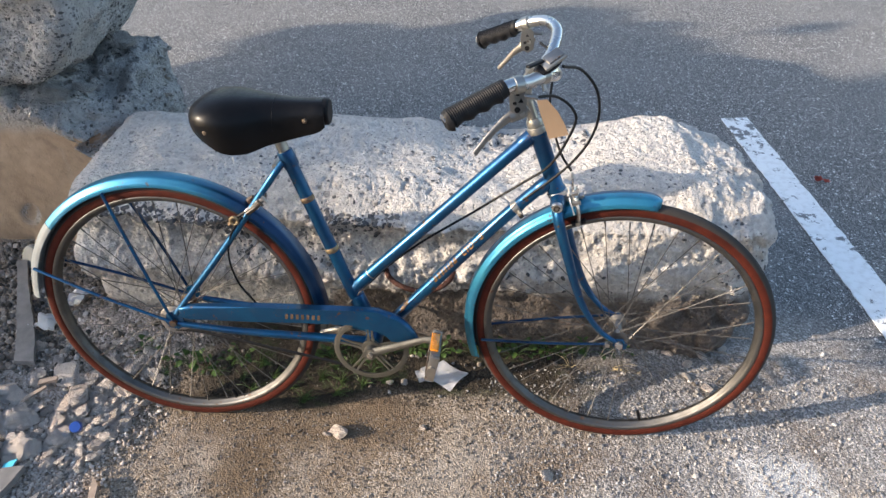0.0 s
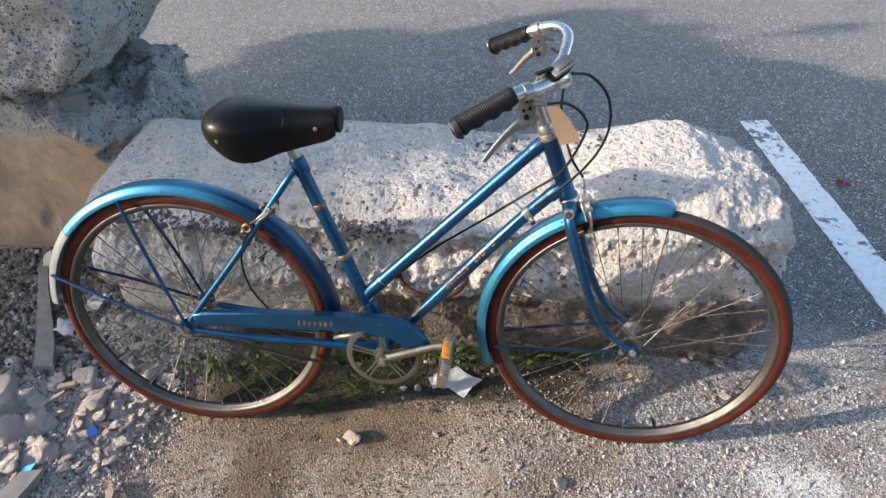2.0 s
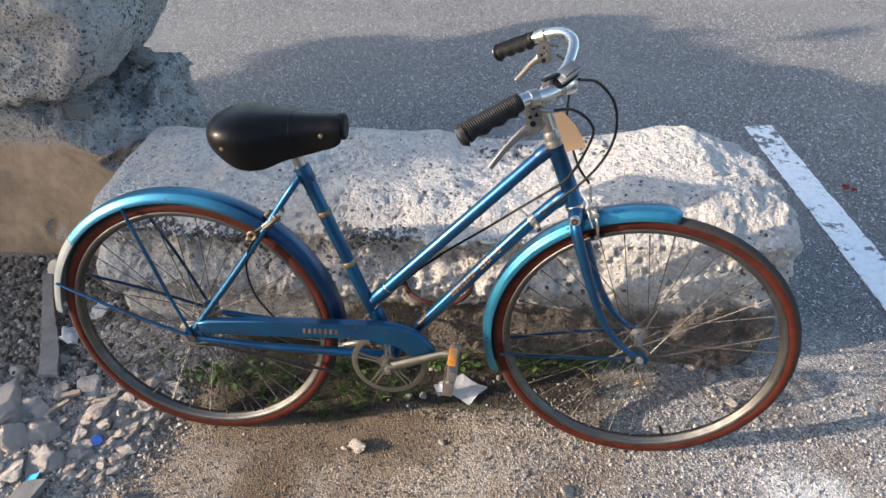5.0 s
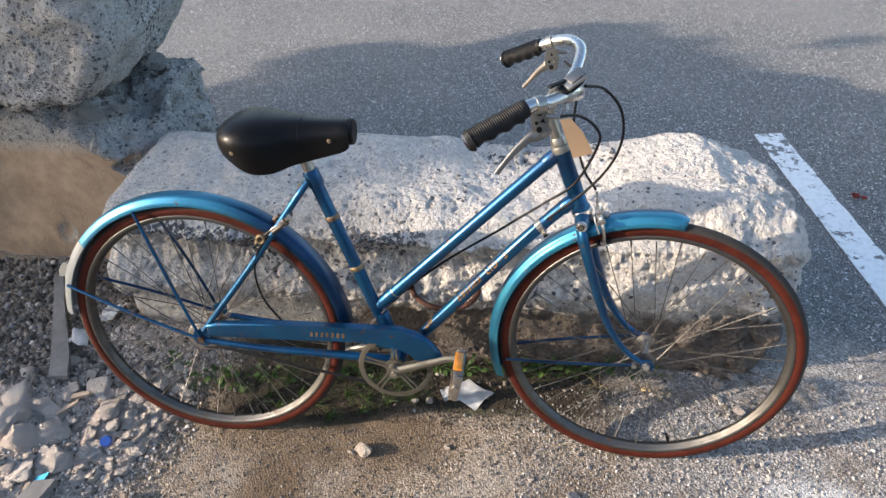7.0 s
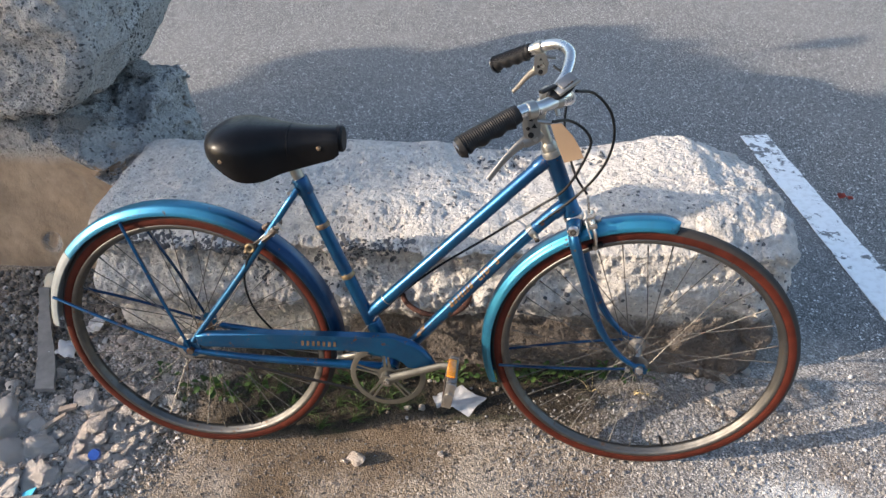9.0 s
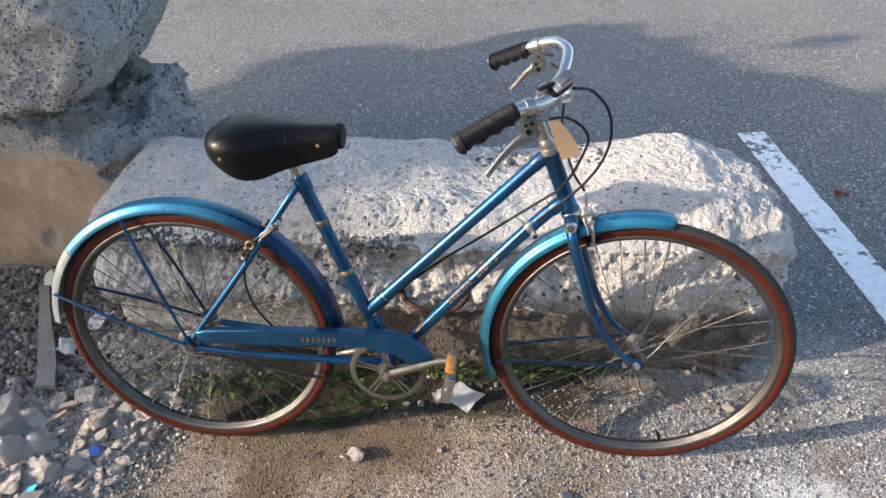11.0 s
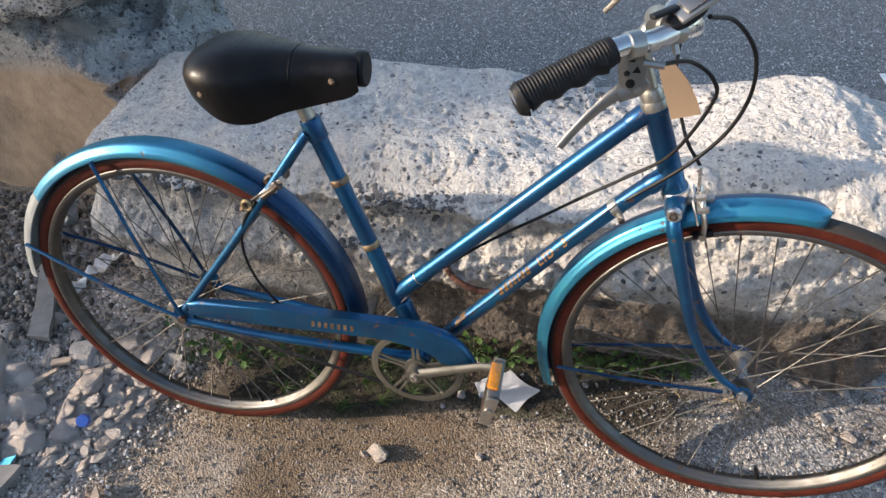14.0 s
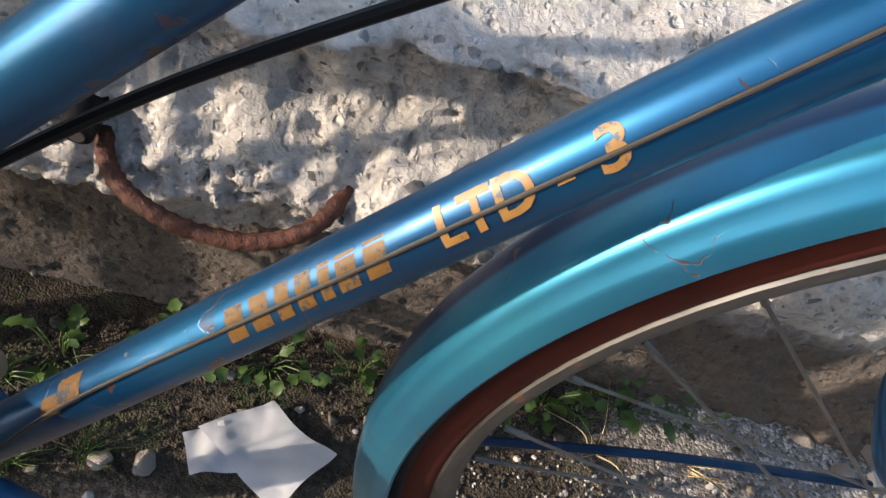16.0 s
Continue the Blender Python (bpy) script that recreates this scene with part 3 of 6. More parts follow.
def long_shape(p, nrm):
    x, y, z = p
    q = p.copy()
    # the crest dips in the middle
    if z > 0.43:
        top = float(np.interp(x + 0.03 * noise.noise(Vector((x * 9, y * 4, 2))), CREST_X, CREST_Z)) + 0.010 * fbm(Vector((x * 7, y * 5, 1)), 3)
        q.z = 0.43 + (z - 0.43) * (top - 0.43) / 0.105
    # the right end is broken off askew
    if x > 1.05:
        q.x -= (0.06 * (y - 0.30) + 0.42 * max(0.0, y - 0.66)) * (x - 1.05) / 0.40
        k = (x - 1.05) / 0.40
        q.x -= k * (0.10 * max(0.0, z - 0.34) + 0.20 * max(0.0, 0.26 - z))
        q.z -= 0.012 * k * k * max(0.0, z) / 0.5
        q.y += 0.035 * k * k * max(0.0, min(1.0, (0.52 - y) / 0.15)) * max(0.0, min(1.0, (z - 0.05) / 0.3))
    if nrm.y > 0.6 or nrm.z < -0.6:
        return q + nrm * 0.016 * fbm(Vector((x * 2.4, y * 3.1, z * 3.1 + 5)), 4)
    front = max(0.0, min(1.0, (0.52 - y) / 0.15))
    endy = max(0.0, min(1.0, (x - 1.12) / 0.25))
    wave = 0.012 * fbm(Vector((x * 3, 0, 3)), 3)
    foot = 0.208 + 0.07 * max(0.0, min(0.7, x - 0.5)) + wave
    # front face: crumbled edge under the shoulder, hollow, ledge, recessed foot
    mid = 1.0 - 0.80 * max(0.0, min(1.0, (x - 0.80) / 0.18))
    off = 0.032 * max(0.0, min(1.0, (foot - z) / 0.022))
    off += mid * (-0.010 * bell(z, 0.445 + wave, 0.024) + 0.034 * max(0.0, min(1.0, (0.435 + wave - z) / 0.030)) * max(0.0, min(1.0, (z - wave - 0.318) / 0.035))) - (0.010 + 0.020 * mid) * bell(z, foot + 0.066, 0.040)
    off += (1.0 - mid) * (1.0 - endy) * 0.022 * bell(z, 0.46, 0.05)
    off += max(0.0, z - 0.43) * 0.75
    for hx, hz, hr, hd in ((0.464, 0.300, 0.020, 0.030), (0.652, 0.302, 0.017, 0.028), (0.60, 0.335, 0.024, 0.014), (0.668, 0.292, 0.022, -0.018), (0.555, 0.335, 0.022, -0.014), (0.50, 0.345, 0.018, -0.012), (0.83, 0.305, 0.03, -0.012)):
        k = ((x - hx) ** 2 + (z - hz) ** 2) / hr ** 2
        if k < 6:
            off += hd * math.exp(-k)
    q.y += front * off
    big = 0.010 * fbm(Vector((x * 2.4, y * 3.1, z * 3.1 + 5)), 4)
    big += endy * (1.0 - 0.65 * max(0.0, nrm.z)) * (0.024 * fbm(Vector((x * 8, y * 8, z * 8)), 5) + chunks(p, 10.0, 0.030) + chunks(p, 24.0, 0.012))
    band = (0.35 + 0.65 * mid) * max(0.0, -nrm.y) * max(0.0, min(1.0, (0.47 - z) / 0.04)) * max(0.0, min(1.0, (z - foot + 0.02) / 0.03))
    big += band * (0.011 * fbm(Vector((x * 11 + 4, y * 11, z * 13)), 4) + chunks(p, 19.0, 0.017))
    notch = unit((nrm.z - 0.2) / 0.3) * unit((y - 0.60) / 0.06) * bell(x, 0.80, 0.20)
    if notch > 0.02:
        big += notch * (chunks(p, 20.0, 0.030) + chunks(p, 44.0, 0.016) - 0.008)
    edge = abs(nrm.y) * abs(nrm.z) * 2
    rough = 0.34 - 0.10 * endy * max(0.0, nrm.z) + 0.4 * edge * max(0.0, min(1.0, (0.5 - z) / 0.05)) + 0.45 * endy + 1.0 * band
    fine = 0.0050 * fbm(Vector((x * 22, y * 22, z * 22)), 4) + chunks(p, 38.0, 0.007) + chunks(p, 80.0, 0.007)
    holes = (1.0 - 0.75 * endy) * (pits(p, 34.0, 0.008, 0.22) + pits(p, 62.0, 0.0085, 0.36)) * (0.55 + 0.45 * mid)
    return q + nrm * (big + rough * fine + (rough + 0.35) * holes)


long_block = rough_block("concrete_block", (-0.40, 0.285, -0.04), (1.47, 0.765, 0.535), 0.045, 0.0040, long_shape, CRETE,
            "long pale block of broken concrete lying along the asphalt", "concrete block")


def set_stones(block, count, seed, size, material, label, keep):
    """Angular stones half sunk in the faces of a block."""
    nrng = np.random.default_rng(seed)
    phi = (1 + 5 ** 0.5) / 2
    base = np.array([(-1, phi, 0), (1, phi, 0), (-1, -phi, 0), (1, -phi, 0), (0, -1, phi), (0, 1, phi), (0, -1, -phi), (0, 1, -phi), (phi, 0, -1), (phi, 0, 1), (-phi, 0, -1), (-phi, 0, 1)]) / 1.9
    tris = [(0, 11, 5), (0, 5, 1), (0, 1, 7), (0, 7, 10), (0, 10, 11), (1, 5, 9), (5, 11, 4), (11, 10, 2), (10, 7, 6), (7, 1, 8), (3, 9, 4), (3, 4, 2), (3, 2, 6), (3, 6, 8), (3, 8, 9), (4, 9, 5), (2, 4, 11), (6, 2, 10), (8, 6, 7), (9, 8, 1)]
    me = block.data
    verts, faces, k = [], [], len(me.vertices)
    while len(verts) < count * 12:
        v = me.vertices[int(nrng.integers(k))]
        if not keep(v.co, v.normal) or nrng.random() > 0.35 + 0.9 * noise.noise(v.co * 5.0):
            continue
        n = v.normal
        a = n.orthogonal().normalized()
        b = n.cross(a)
        q = nrng.uniform(0, 6.28)
        a, b = a * math.cos(q) + b * math.sin(q), b * math.cos(q) - a * math.sin(q)
        r = size * (0.35 + 0.95 * nrng.random() ** 2.2)
        f = nrng.uniform(0.5, 1.0)
        tip = nrng.uniform(-0.35, 0.35)
        i = len(verts)
        for x, y, z in base * nrng.uniform(0.65, 1.25, (12, 1)):
            verts.append(v.co + r * (a * x + b * y * f + n * (z * 0.30 - 0.05 + x * tip * 0.5)))
        faces += [(i + p, i + q, i + o) for p, q, o in tris]
    return tagged(raw("aggregate", verts, faces, material, block, smooth=False), label, "", kind="stuff")


set_stones(long_block, 1500, 21, 0.0078, AGGREGATE, "dark angular stones showing in the broken concrete", lambda p, n: 0.30 + 0.10 * unit((0.10 - p.x) / 0.2) < p.z < 0.452 + 0.03 * noise.noise(p * 9.0) and n.y < 0.1 and p.x < 0.50 + 0.14 * noise.noise(p * 4.0) + max(0.0, p.z - 0.38))
set_stones(long_block, 170, 22, 0.0085, AGGREGATE, "dark angular stones showing in the broken concrete", lambda p, n: 0.20 < p.z < 0.46 and n.y < 0.1 and p.x > 0.55)
set_stones(long_block, 420, 23, 0.0060, AGGREGATE, "small dark stones showing in the top of the block", lambda p, n: p.z > 0.44 and n.z > 0.5)


set_stones(long_block, 260, 24, 0.0090, AGGREGATE, "dark stones in the broken back edge of the block", lambda p, n: p.y > 0.63 and n.z > 0.1 and abs(p.x - 0.80) < 0.20)


def stack_shape(p, nrm):
    x, y, z = p
    q = p.copy()
    # the right front corner of the top is broken away, and the back falls off
    side = unit((x + 0.74) / 0.30)
    q.z -= unit((z - 0.20) / 0.35) * (0.115 * side * unit((1.02 - y) / 0.34) + 0.05 * unit((y - 1.05) / 0.2) + 0.02 * side)
    q.x -= 0.10 * unit((0.74 - y) / 0.10) * unit((z - 0.42) / 0.12) * side
    out = 0.010 * fbm(Vector((x * 2.5, y * 2.5, z * 2.5)), 4)
    broken = max(unit((nrm.z - 0.15) / 0.3), unit((nrm.x - 0.25) / 0.3) * unit((z - 0.18) / 0.1))
    if broken > 0:
        out += broken * (0.030 * fbm(Vector((x * 5, y * 5, z * 5 + 2)), 5) + chunks(p, 9.0, 0.050) + chunks(p, 22.0, 0.026) + chunks(p, 48.0, 0.012) + pits(p, 26.0, 0.016, 0.3))
    elif nrm.y < -0.5:
        out += pits(p, 9.0, 0.010, 0.05) + 0.0012 * fbm(p * 18.0, 3)
    return q + nrm * out


stack_block = rough_block("stacked_block", (-1.75, 0.645, -0.04), (-0.415, 1.20, 0.60), 0.035, 0.0075, stack_shape, STACKED,
            "low stained concrete block with broken top, another resting on it", "concrete block")


def boulder_shape(p, nrm):
    x, y, z = p
    q = p.copy()
    # the foot is cut back on the right, and the right face leans
    q.x -= 0.62 * max(0.0, 0.80 - z) * unit((x + 0.95) / 0.40) + 0.12 * max(0.0, y - 0.8) * unit((x + 0.95) / 0.40)
    out = 0.028 * fbm(Vector((x * 2.6, y * 2.6, z * 2.6 + 9)), 4) + 0.014 * fbm(Vector((x * 9, y * 9, z * 9)), 4)
    out += chunks(p, 7.0, 0.030) + chunks(p, 30.0, 0.008) + pits(p, 24.0, 0.010, 0.16) + pits(p, 52.0, 0.008, 0.25)
    return q + nrm * out


boulder = rough_block("concrete_boulder", (-1.70, 0.575, 0.616), (-0.395, 1.45, 1.13), 0.065, 0.0090, boulder_shape, BOULDER,
            "large grey pitted lump of concrete stacked on a lower block", "concrete block")


set_stones(boulder, 2900, 31, 0.0062, AGGREGATE, "dark angular stones flush in the grey concrete", lambda p, n: p.x > -1.15 and p.y < 1.25 and p.z < 0.98 and n.y < 0.5)
set_stones(stack_block, 700, 32, 0.0062, AGGREGATE, "dark angular stones in the broken top", lambda p, n: p.x > -0.95 and p.z > 0.25 and (n.z > 0.3 or n.x > 0.4))


# ---- plain walls that close the lot; two unseen ones added to shade the blocks ----
def plain_wall(name, size, at, mt, label):
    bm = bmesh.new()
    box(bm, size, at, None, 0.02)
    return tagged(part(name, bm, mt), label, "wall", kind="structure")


plain_wall("wall_west", (0.40, 0.838, 6.77), (-12.2, -3.450, 3.385), WALLSTUCCO, "plain stucco wall out of view, added to shade the stacked blocks")
plain_wall("wall_annex", (1.6, 0.42, 5.43), (-13.2, -4.000, 2.715), WALLSTUCCO, "plain lower wall out of view, added to shade the long block")
plain_wall("wall_south", (15.0, 0.30, 2.0), (2.0, -4.4, 1.0), WALLSTUCCO, "plain stucco wall facing the lot")


# ---- a tree out of view, added to shade the asphalt ----
def tree(x, y, trunk, crowns, leaves, label):
    root = new("tree")
    root.location = (x, y, 0)
    tagged(root, label, "tree")
    rng_ = random.Random(3)
    bm = bmesh.new()
    sweep(bm, smoothline([(0, 0, -0.05), (0.05, 0.03, trunk * 0.5), (0, 0, trunk), (0.1, 0.05, trunk + 0.5)], 5), [0.07, 0.055, 0.04, 0.02], 10)
    for c, r in crowns:
        sweep(bm, smoothline([(0, 0, trunk * 0.8), (c.x * 0.5, c.y * 0.5, (trunk + c.z) * 0.5), c], 4), [0.022, 0.015, 0.006], 7)
    part("trunk", bm, WOOD, root)
    verts, faces = [], []
    for c, r in crowns:
        for _ in range(int(leaves * r * r)):
            at = c + Vector((rng_.gauss(0, 1), rng_.gauss(0, 1), rng_.gauss(0, 1))).normalized() * r * rng_.random() ** 0.40 * rng_.uniform(0.85, 1.30)
            e = Euler((rng_.uniform(0, 6), rng_.uniform(0, 6), rng_.uniform(0, 6))).to_matrix()
            size = rng_.uniform(0.03, 0.06)
            k = len(verts)
            verts += [at + e @ Vector(q) * size for q in ((-1, 0, 0), (0, -0.45, 0.08), (1, 0, 0), (0, 0.45, 0.08))]
            faces.append((k, k + 1, k + 2, k + 3))
    raw("crown", verts, faces, LEAF, root)


# clumps of its crown: along and across the light where their shade falls, size, and how far back they hang
TREE = (-6.1, -0.1)
CLUMPS = ((-0.22, 2.76, 0.12, 0.3), (-0.18, 2.56, 0.15, -0.2), (0.02, 2.38, 0.20, 0.1), (0.30, 2.38, 0.20, -0.3), (0.55, 2.52, 0.16, 0.3), (0.95, 2.50, 0.17, 0.0),
          (1.15, 2.52, 0.15, -0.2), (1.42, 2.22, 0.17, 0.2), (-0.22, 2.24, 0.18, 0.0), (0.08, 2.08, 0.26, 0.2), (0.70, 2.08, 0.30, -0.2), (1.20, 1.98, 0.24, 0.3),
          (1.55, 1.95, 0.14, 0.0), (1.62, 1.72, 0.15, -0.1), (1.80, 1.56, 0.14, 0.2), (1.20, 1.60, 0.28, 0.0), (0.40, 1.58, 0.32, 0.3), (-0.10, 1.66, 0.32, -0.2), (2.56, 2.02, 0.08, 0.0))
crowns = []
for along, across, r, back in CLUMPS:
    fall = Vector((along, across + along * math.tan(radians(SUN_AZ)), 0)) - toward * (7.6 + back)
    crowns.append((fall - Vector((*TREE, 0)), r))
sprig = random.Random(8)
for _ in range(34):
    along, across, r, back = sprig.choice(CLUMPS[:14])
    along, across = along + sprig.uniform(-0.5, 0.5), across + sprig.uniform(0.02, 0.22)
    fall = Vector((along, across + along * math.tan(radians(SUN_AZ)), 0)) - toward * (7.6 + sprig.uniform(-0.4, 0.4))
    crowns.append((fall - Vector((*TREE, 0)), sprig.uniform(0.035, 0.075)))
tree(*TREE, 1.8, crowns, 6500, "small leafy tree out of view, added to shade the asphalt")


# ---- bicycle ----
LEANING = -8.0
bike = new("bicycle")
bike.matrix_basis = pose(0, 0, 0.004, LEANING, 0, 0)
tagged(bike, "old blue step-through bicycle leaning on a broken concrete block", "bicycle")
REAR, FRONT, CRANK = (0.003, 0.338), (1.035, 0.339), (0.464, 0.284)
HEAD_T, HEAD_B = (0.812, 0.815), (0.862, 0.688)
# the front wheel is turned a little towards the open side
axis_up = (L(*HEAD_T) - L(*HEAD_B)).normalized()
STEER = Matrix.Translation(L(*HEAD_B)) @ Matrix.Rotation(radians(-6.5), 4, axis_up) @ Matrix.Translation(-L(*HEAD_B))


def wheel(name, at, hub_half, TYRE, m=None):
    bm = bmesh.new()
    prof = [(0.0001, -hub_half), (0.009, -hub_half), (0.009, -hub_half + 0.012), (0.0045, -hub_half + 0.014), (0.0045, -0.036), (0.0205, -0.034), (0.0205, -0.0315),
            (0.011, -0.027), (0.0095, 0.0), (0.011, 0.027), (0.0205, 0.0315), (0.0205, 0.034), (0.0045, 0.036), (0.0045, hub_half - 0.014), (0.009, hub_half - 0.012), (0.009, hub_half), (0.0001, hub_half)]
    spin(bm, prof, at, 20, closed_profile=False)
    w = part(name, bm, RUSTY if m is None else DULL, bike, "spoked wheel with a steel rim and red-brown tyre", m)
    bm = bmesh.new()
    prof, mats = [], []
    for i in range(16):
        q = 2 * math.pi * i / 16
        prof.append((TYRE - 0.0175 + 0.0178 * math.cos(q), 0.0172 * math.sin(q)))
        mats.append(0 if math.cos(q + math.pi / 16) > 0.45 else 1)
    spin(bm, prof, at, 96, mats=mats)
    part("tyre", bm, [TREAD, WALLTYRE], w, "worn tyre with red-brown walls and dusty tread")
    bm = bmesh.new()
    spin(bm, [(r + TYRE - 0.335, w_) for r, w_ in ((0.3065, -0.0155), (0.3085, -0.0135), (0.301, -0.0105), (0.298, 0.0), (0.301, 0.0105), (0.3085, 0.0135), (0.3065, 0.0155), (0.3035, 0.0155), (0.2995, 0.0142), (0.2965, 0.0105), (0.2955, 0.0065), (0.2925, 0.0040), (0.2915, 0.0), (0.2925, -0.0040), (0.2955, -0.0065), (0.2965, -0.0105), (0.2995, -0.0142), (0.3035, -0.0155))], at, 96)
    part("rim", bm, RIM, w)
    # spokes, laced crosswise from both flanges
    one = None
    for i in range(36):
        s = 1 if i % 2 else -1
        q = 2 * math.pi * (i + 0.3) / 36
        lace = (1 if (i // 2) % 2 else -1) * radians(58)
        a = L(at[0] + 0.0205 * math.cos(q + lace), at[1] + 0.0205 * math.sin(q + lace), s * 0.032)
        b = L(at[0] + 0.291 * math.cos(q), at[1] + 0.291 * math.sin(q), s * 0.003)
        bm = sweep(bmesh.new(), [a, b - (b - a).normalized() * 0.014, b - (b - a).normalized() * 0.013, b], [0.00105, 0.00105, 0.0019, 0.0019], 6)
        part("spoke", bm, SPOKE, w)
    bm = rod(L(at[0] + 0.29 * math.cos(-1.25), at[1] + 0.29 * math.sin(-1.25)), L(at[0] + 0.262 * math.cos(-1.25), at[1] + 0.262 * math.sin(-1.25)), 0.0042, 8)
    part("valve", bm, BLACK, w)
    return w


wheel("rear_wheel", REAR, 0.060, 0.3325)
wheel("front_wheel", FRONT, 0.056, 0.3380, STEER)


def lug(name, a, b, r, mt=BLUE, n=16):
    d = (Vector(b) - Vector(a)).normalized() * 0.003
    return part(name, sweep(bmesh.new(), [a, Vector(a) + d, Vector(b) - d, b], [r * 0.93, r, r, r * 0.93], n), mt, bike)


# frame
SEAT_T = (0.296, 0.750)
part("seat_tube", rod(L(*CRANK), L(*SEAT_T), 0.0145, 18), BLUE, bike)
part("top_tube", rod(L(0.424, 0.424), L(0.805, 0.810), 0.0137, 18), BLUE, bike)
part("down_tube", sweep(bmesh.new(), smoothline([L(0.470, 0.288), L(0.55, 0.380), L(0.64, 0.486), L(0.735, 0.597), L(0.81, 0.677), L(0.852, 0.716)], 6), 0.0138, 20), BLUE, bike)
part("head_tube", sweep(bmesh.new(), [L(*HEAD_T), L(0.8145, 0.8085), L(0.816, 0.805), L(0.858, 0.6985), L(0.860, 0.6945), L(*HEAD_B)], [0.0195, 0.0195, 0.0172, 0.0172, 0.0195, 0.0195], 20), BLUE, bike)
part("bottom_bracket", rod(L(*CRANK, -0.036), L(*CRANK, 0.036), 0.0215, 20), BLUE, bike)
hd = Vector((0.049, 0, -0.127)).normalized()
lug("lower_head_lug", L(0.822, 0.688), L(0.850, 0.714), 0.0155)
lug("upper_head_lug", L(0.781, 0.786), L(0.804, 0.809), 0.0152)
lug("seat_lug", L(0.307, 0.721), L(0.294, 0.756), 0.0172)
lug("top_tube_lug", L(0.430, 0.430), L(0.462, 0.4625), 0.0151)
part("scuff_ring", sweep(bmesh.new(), [L(0.4612, 0.4617), L(0.4630, 0.4635)], 0.0147, 16), ALLOY, bike, "bare bright metal at the end of the lug")
lug("lower_seat_lug", L(0.447, 0.351), L(0.428, 0.404), 0.0163)
for at, mt in ((0.503, BRASS), (0.768, BRONZE)):
    p = L(*CRANK).lerp(L(*SEAT_T), at)
    q = L(*CRANK).lerp(L(*SEAT_T), at + 0.024)
    part("band", sweep(bmesh.new(), [p, p.lerp(q, 0.1), p.lerp(q, 0.9), q], [0.0150, 0.0158, 0.0158, 0.0150], 18), mt, bike, "worn metal band round the tube")
for s in (-1, 1):
    part("seat_stay", sweep(bmesh.new(), smoothline([L(0.292, 0.735, s * 0.014), L(0.262, 0.695, s * 0.028), L(0.15, 0.540, s * 0.043), L(0.012, 0.362, s * 0.054)], 5), [0.0075, 0.0075, 0.0072, 0.0068], 12), BLUE, bike)
    part("chain_stay", sweep(bmesh.new(), smoothline([L(0.012, 0.334, s * 0.054), L(0.16, 0.317, s * 0.050), L(0.34, 0.300, s * 0.036), L(0.452, 0.287, s * 0.024)], 5), [0.0075, 0.0085, 0.0105, 0.011], 12), BLUE, bike)
    bm = plate(bmesh.new(), [(-0.018, 0.338), (-0.012, 0.360), (0.012, 0.372), (0.026, 0.362), (0.026, 0.326), (0.010, 0.318), (-0.010, 0.322)], s * 0.050, s * 0.055)
    part("dropout", bm, BLUE, bike)
    part("axle_nut", sweep(bmesh.new(), [L(*REAR, s * 0.055), L(*REAR, s * 0.064)], 0.009, 6), RUSTY, bike)
# seat bolt behind the lug
part("seat_bolt", rod(L(0.276, 0.727, -0.014), L(0.276, 0.727, 0.020), 0.006, 8), STEEL, bike)

# fork, turned with the wheel
for s in (-1, 1):
    line = smoothline([L(0.866, 0.668, s * 0.026), L(0.872, 0.640, s * 0.043), L(0.897, 0.562, s * 0.046), L(0.925, 0.478, s * 0.047), L(0.953, 0.418, s * 0.048), L(0.993, 0.366, s * 0.048), L(1.036, 0.338, s * 0.048)], 5)
    part("fork_blade", sweep(bmesh.new(), line, [0.0145, 0.0150, 0.0135, 0.0115, 0.0095, 0.008, 0.0075], 14, flat=0.78), BLUE, bike, "", STEER)
    part("fork_end", plate(bmesh.new(), [(1.022, 0.333), (1.028, 0.350), (1.044, 0.351), (1.054, 0.340), (1.052, 0.326), (1.034, 0.322)], s * 0.046, s * 0.051), BLUE, bike, "", STEER)
    part("axle_nut", sweep(bmesh.new(), [L(*FRONT, s * 0.051), L(*FRONT, s * 0.060)], 0.0085, 6), CHROME, bike, "", STEER)
bm = sweep(bmesh.new(), [L(0.867, 0.666, -0.046), L(0.867, 0.672, -0.03), L(0.866, 0.676, 0.0), L(0.867, 0.672, 0.03), L(0.867, 0.666, 0.046)], [0.012, 0.016, 0.018, 0.016, 0.012], 14)
part("fork_crown", bm, BLUE, bike, "", STEER)
part("crown_cap", sweep(bmesh.new(), [L(0.866, 0.672, 0.042), L(0.8655, 0.672, 0.0475), L(0.8655, 0.672, 0.0495)], [0.0118, 0.0116, 0.0098], 20), CHROME, bike, "round chrome cap on the fork crown", STEER)
part("crown_cap_centre", rod(L(0.8655, 0.672, 0.047), L(0.8655, 0.672, 0.0508), 0.0066, 14), DARKWIRE, bike, "", STEER)
lo = L(*HEAD_B)
part("crown_cap_boss", rod(L(0.8655, 0.672, 0.047), L(0.8655, 0.672, 0.0520), 0.0034, 12), DULL, bike, "", STEER)
part("lower_race", sweep(bmesh.new(), [lo - hd * 0.003, lo, lo + hd * 0.008, lo + hd * 0.011], [0.018, 0.0215, 0.0215, 0.017], 20), CHROME, bike)
hi = L(*HEAD_T)
part("headset", sweep(bmesh.new(), [hi, hi - hd * 0.004, hi - hd * 0.012, hi - hd * 0.013, hi - hd * 0.022, hi - hd * 0.030], [0.0195, 0.0202, 0.0185, 0.0155, 0.0165, 0.0135], 18), ALLOY, bike, "chrome headset with a large lock nut")


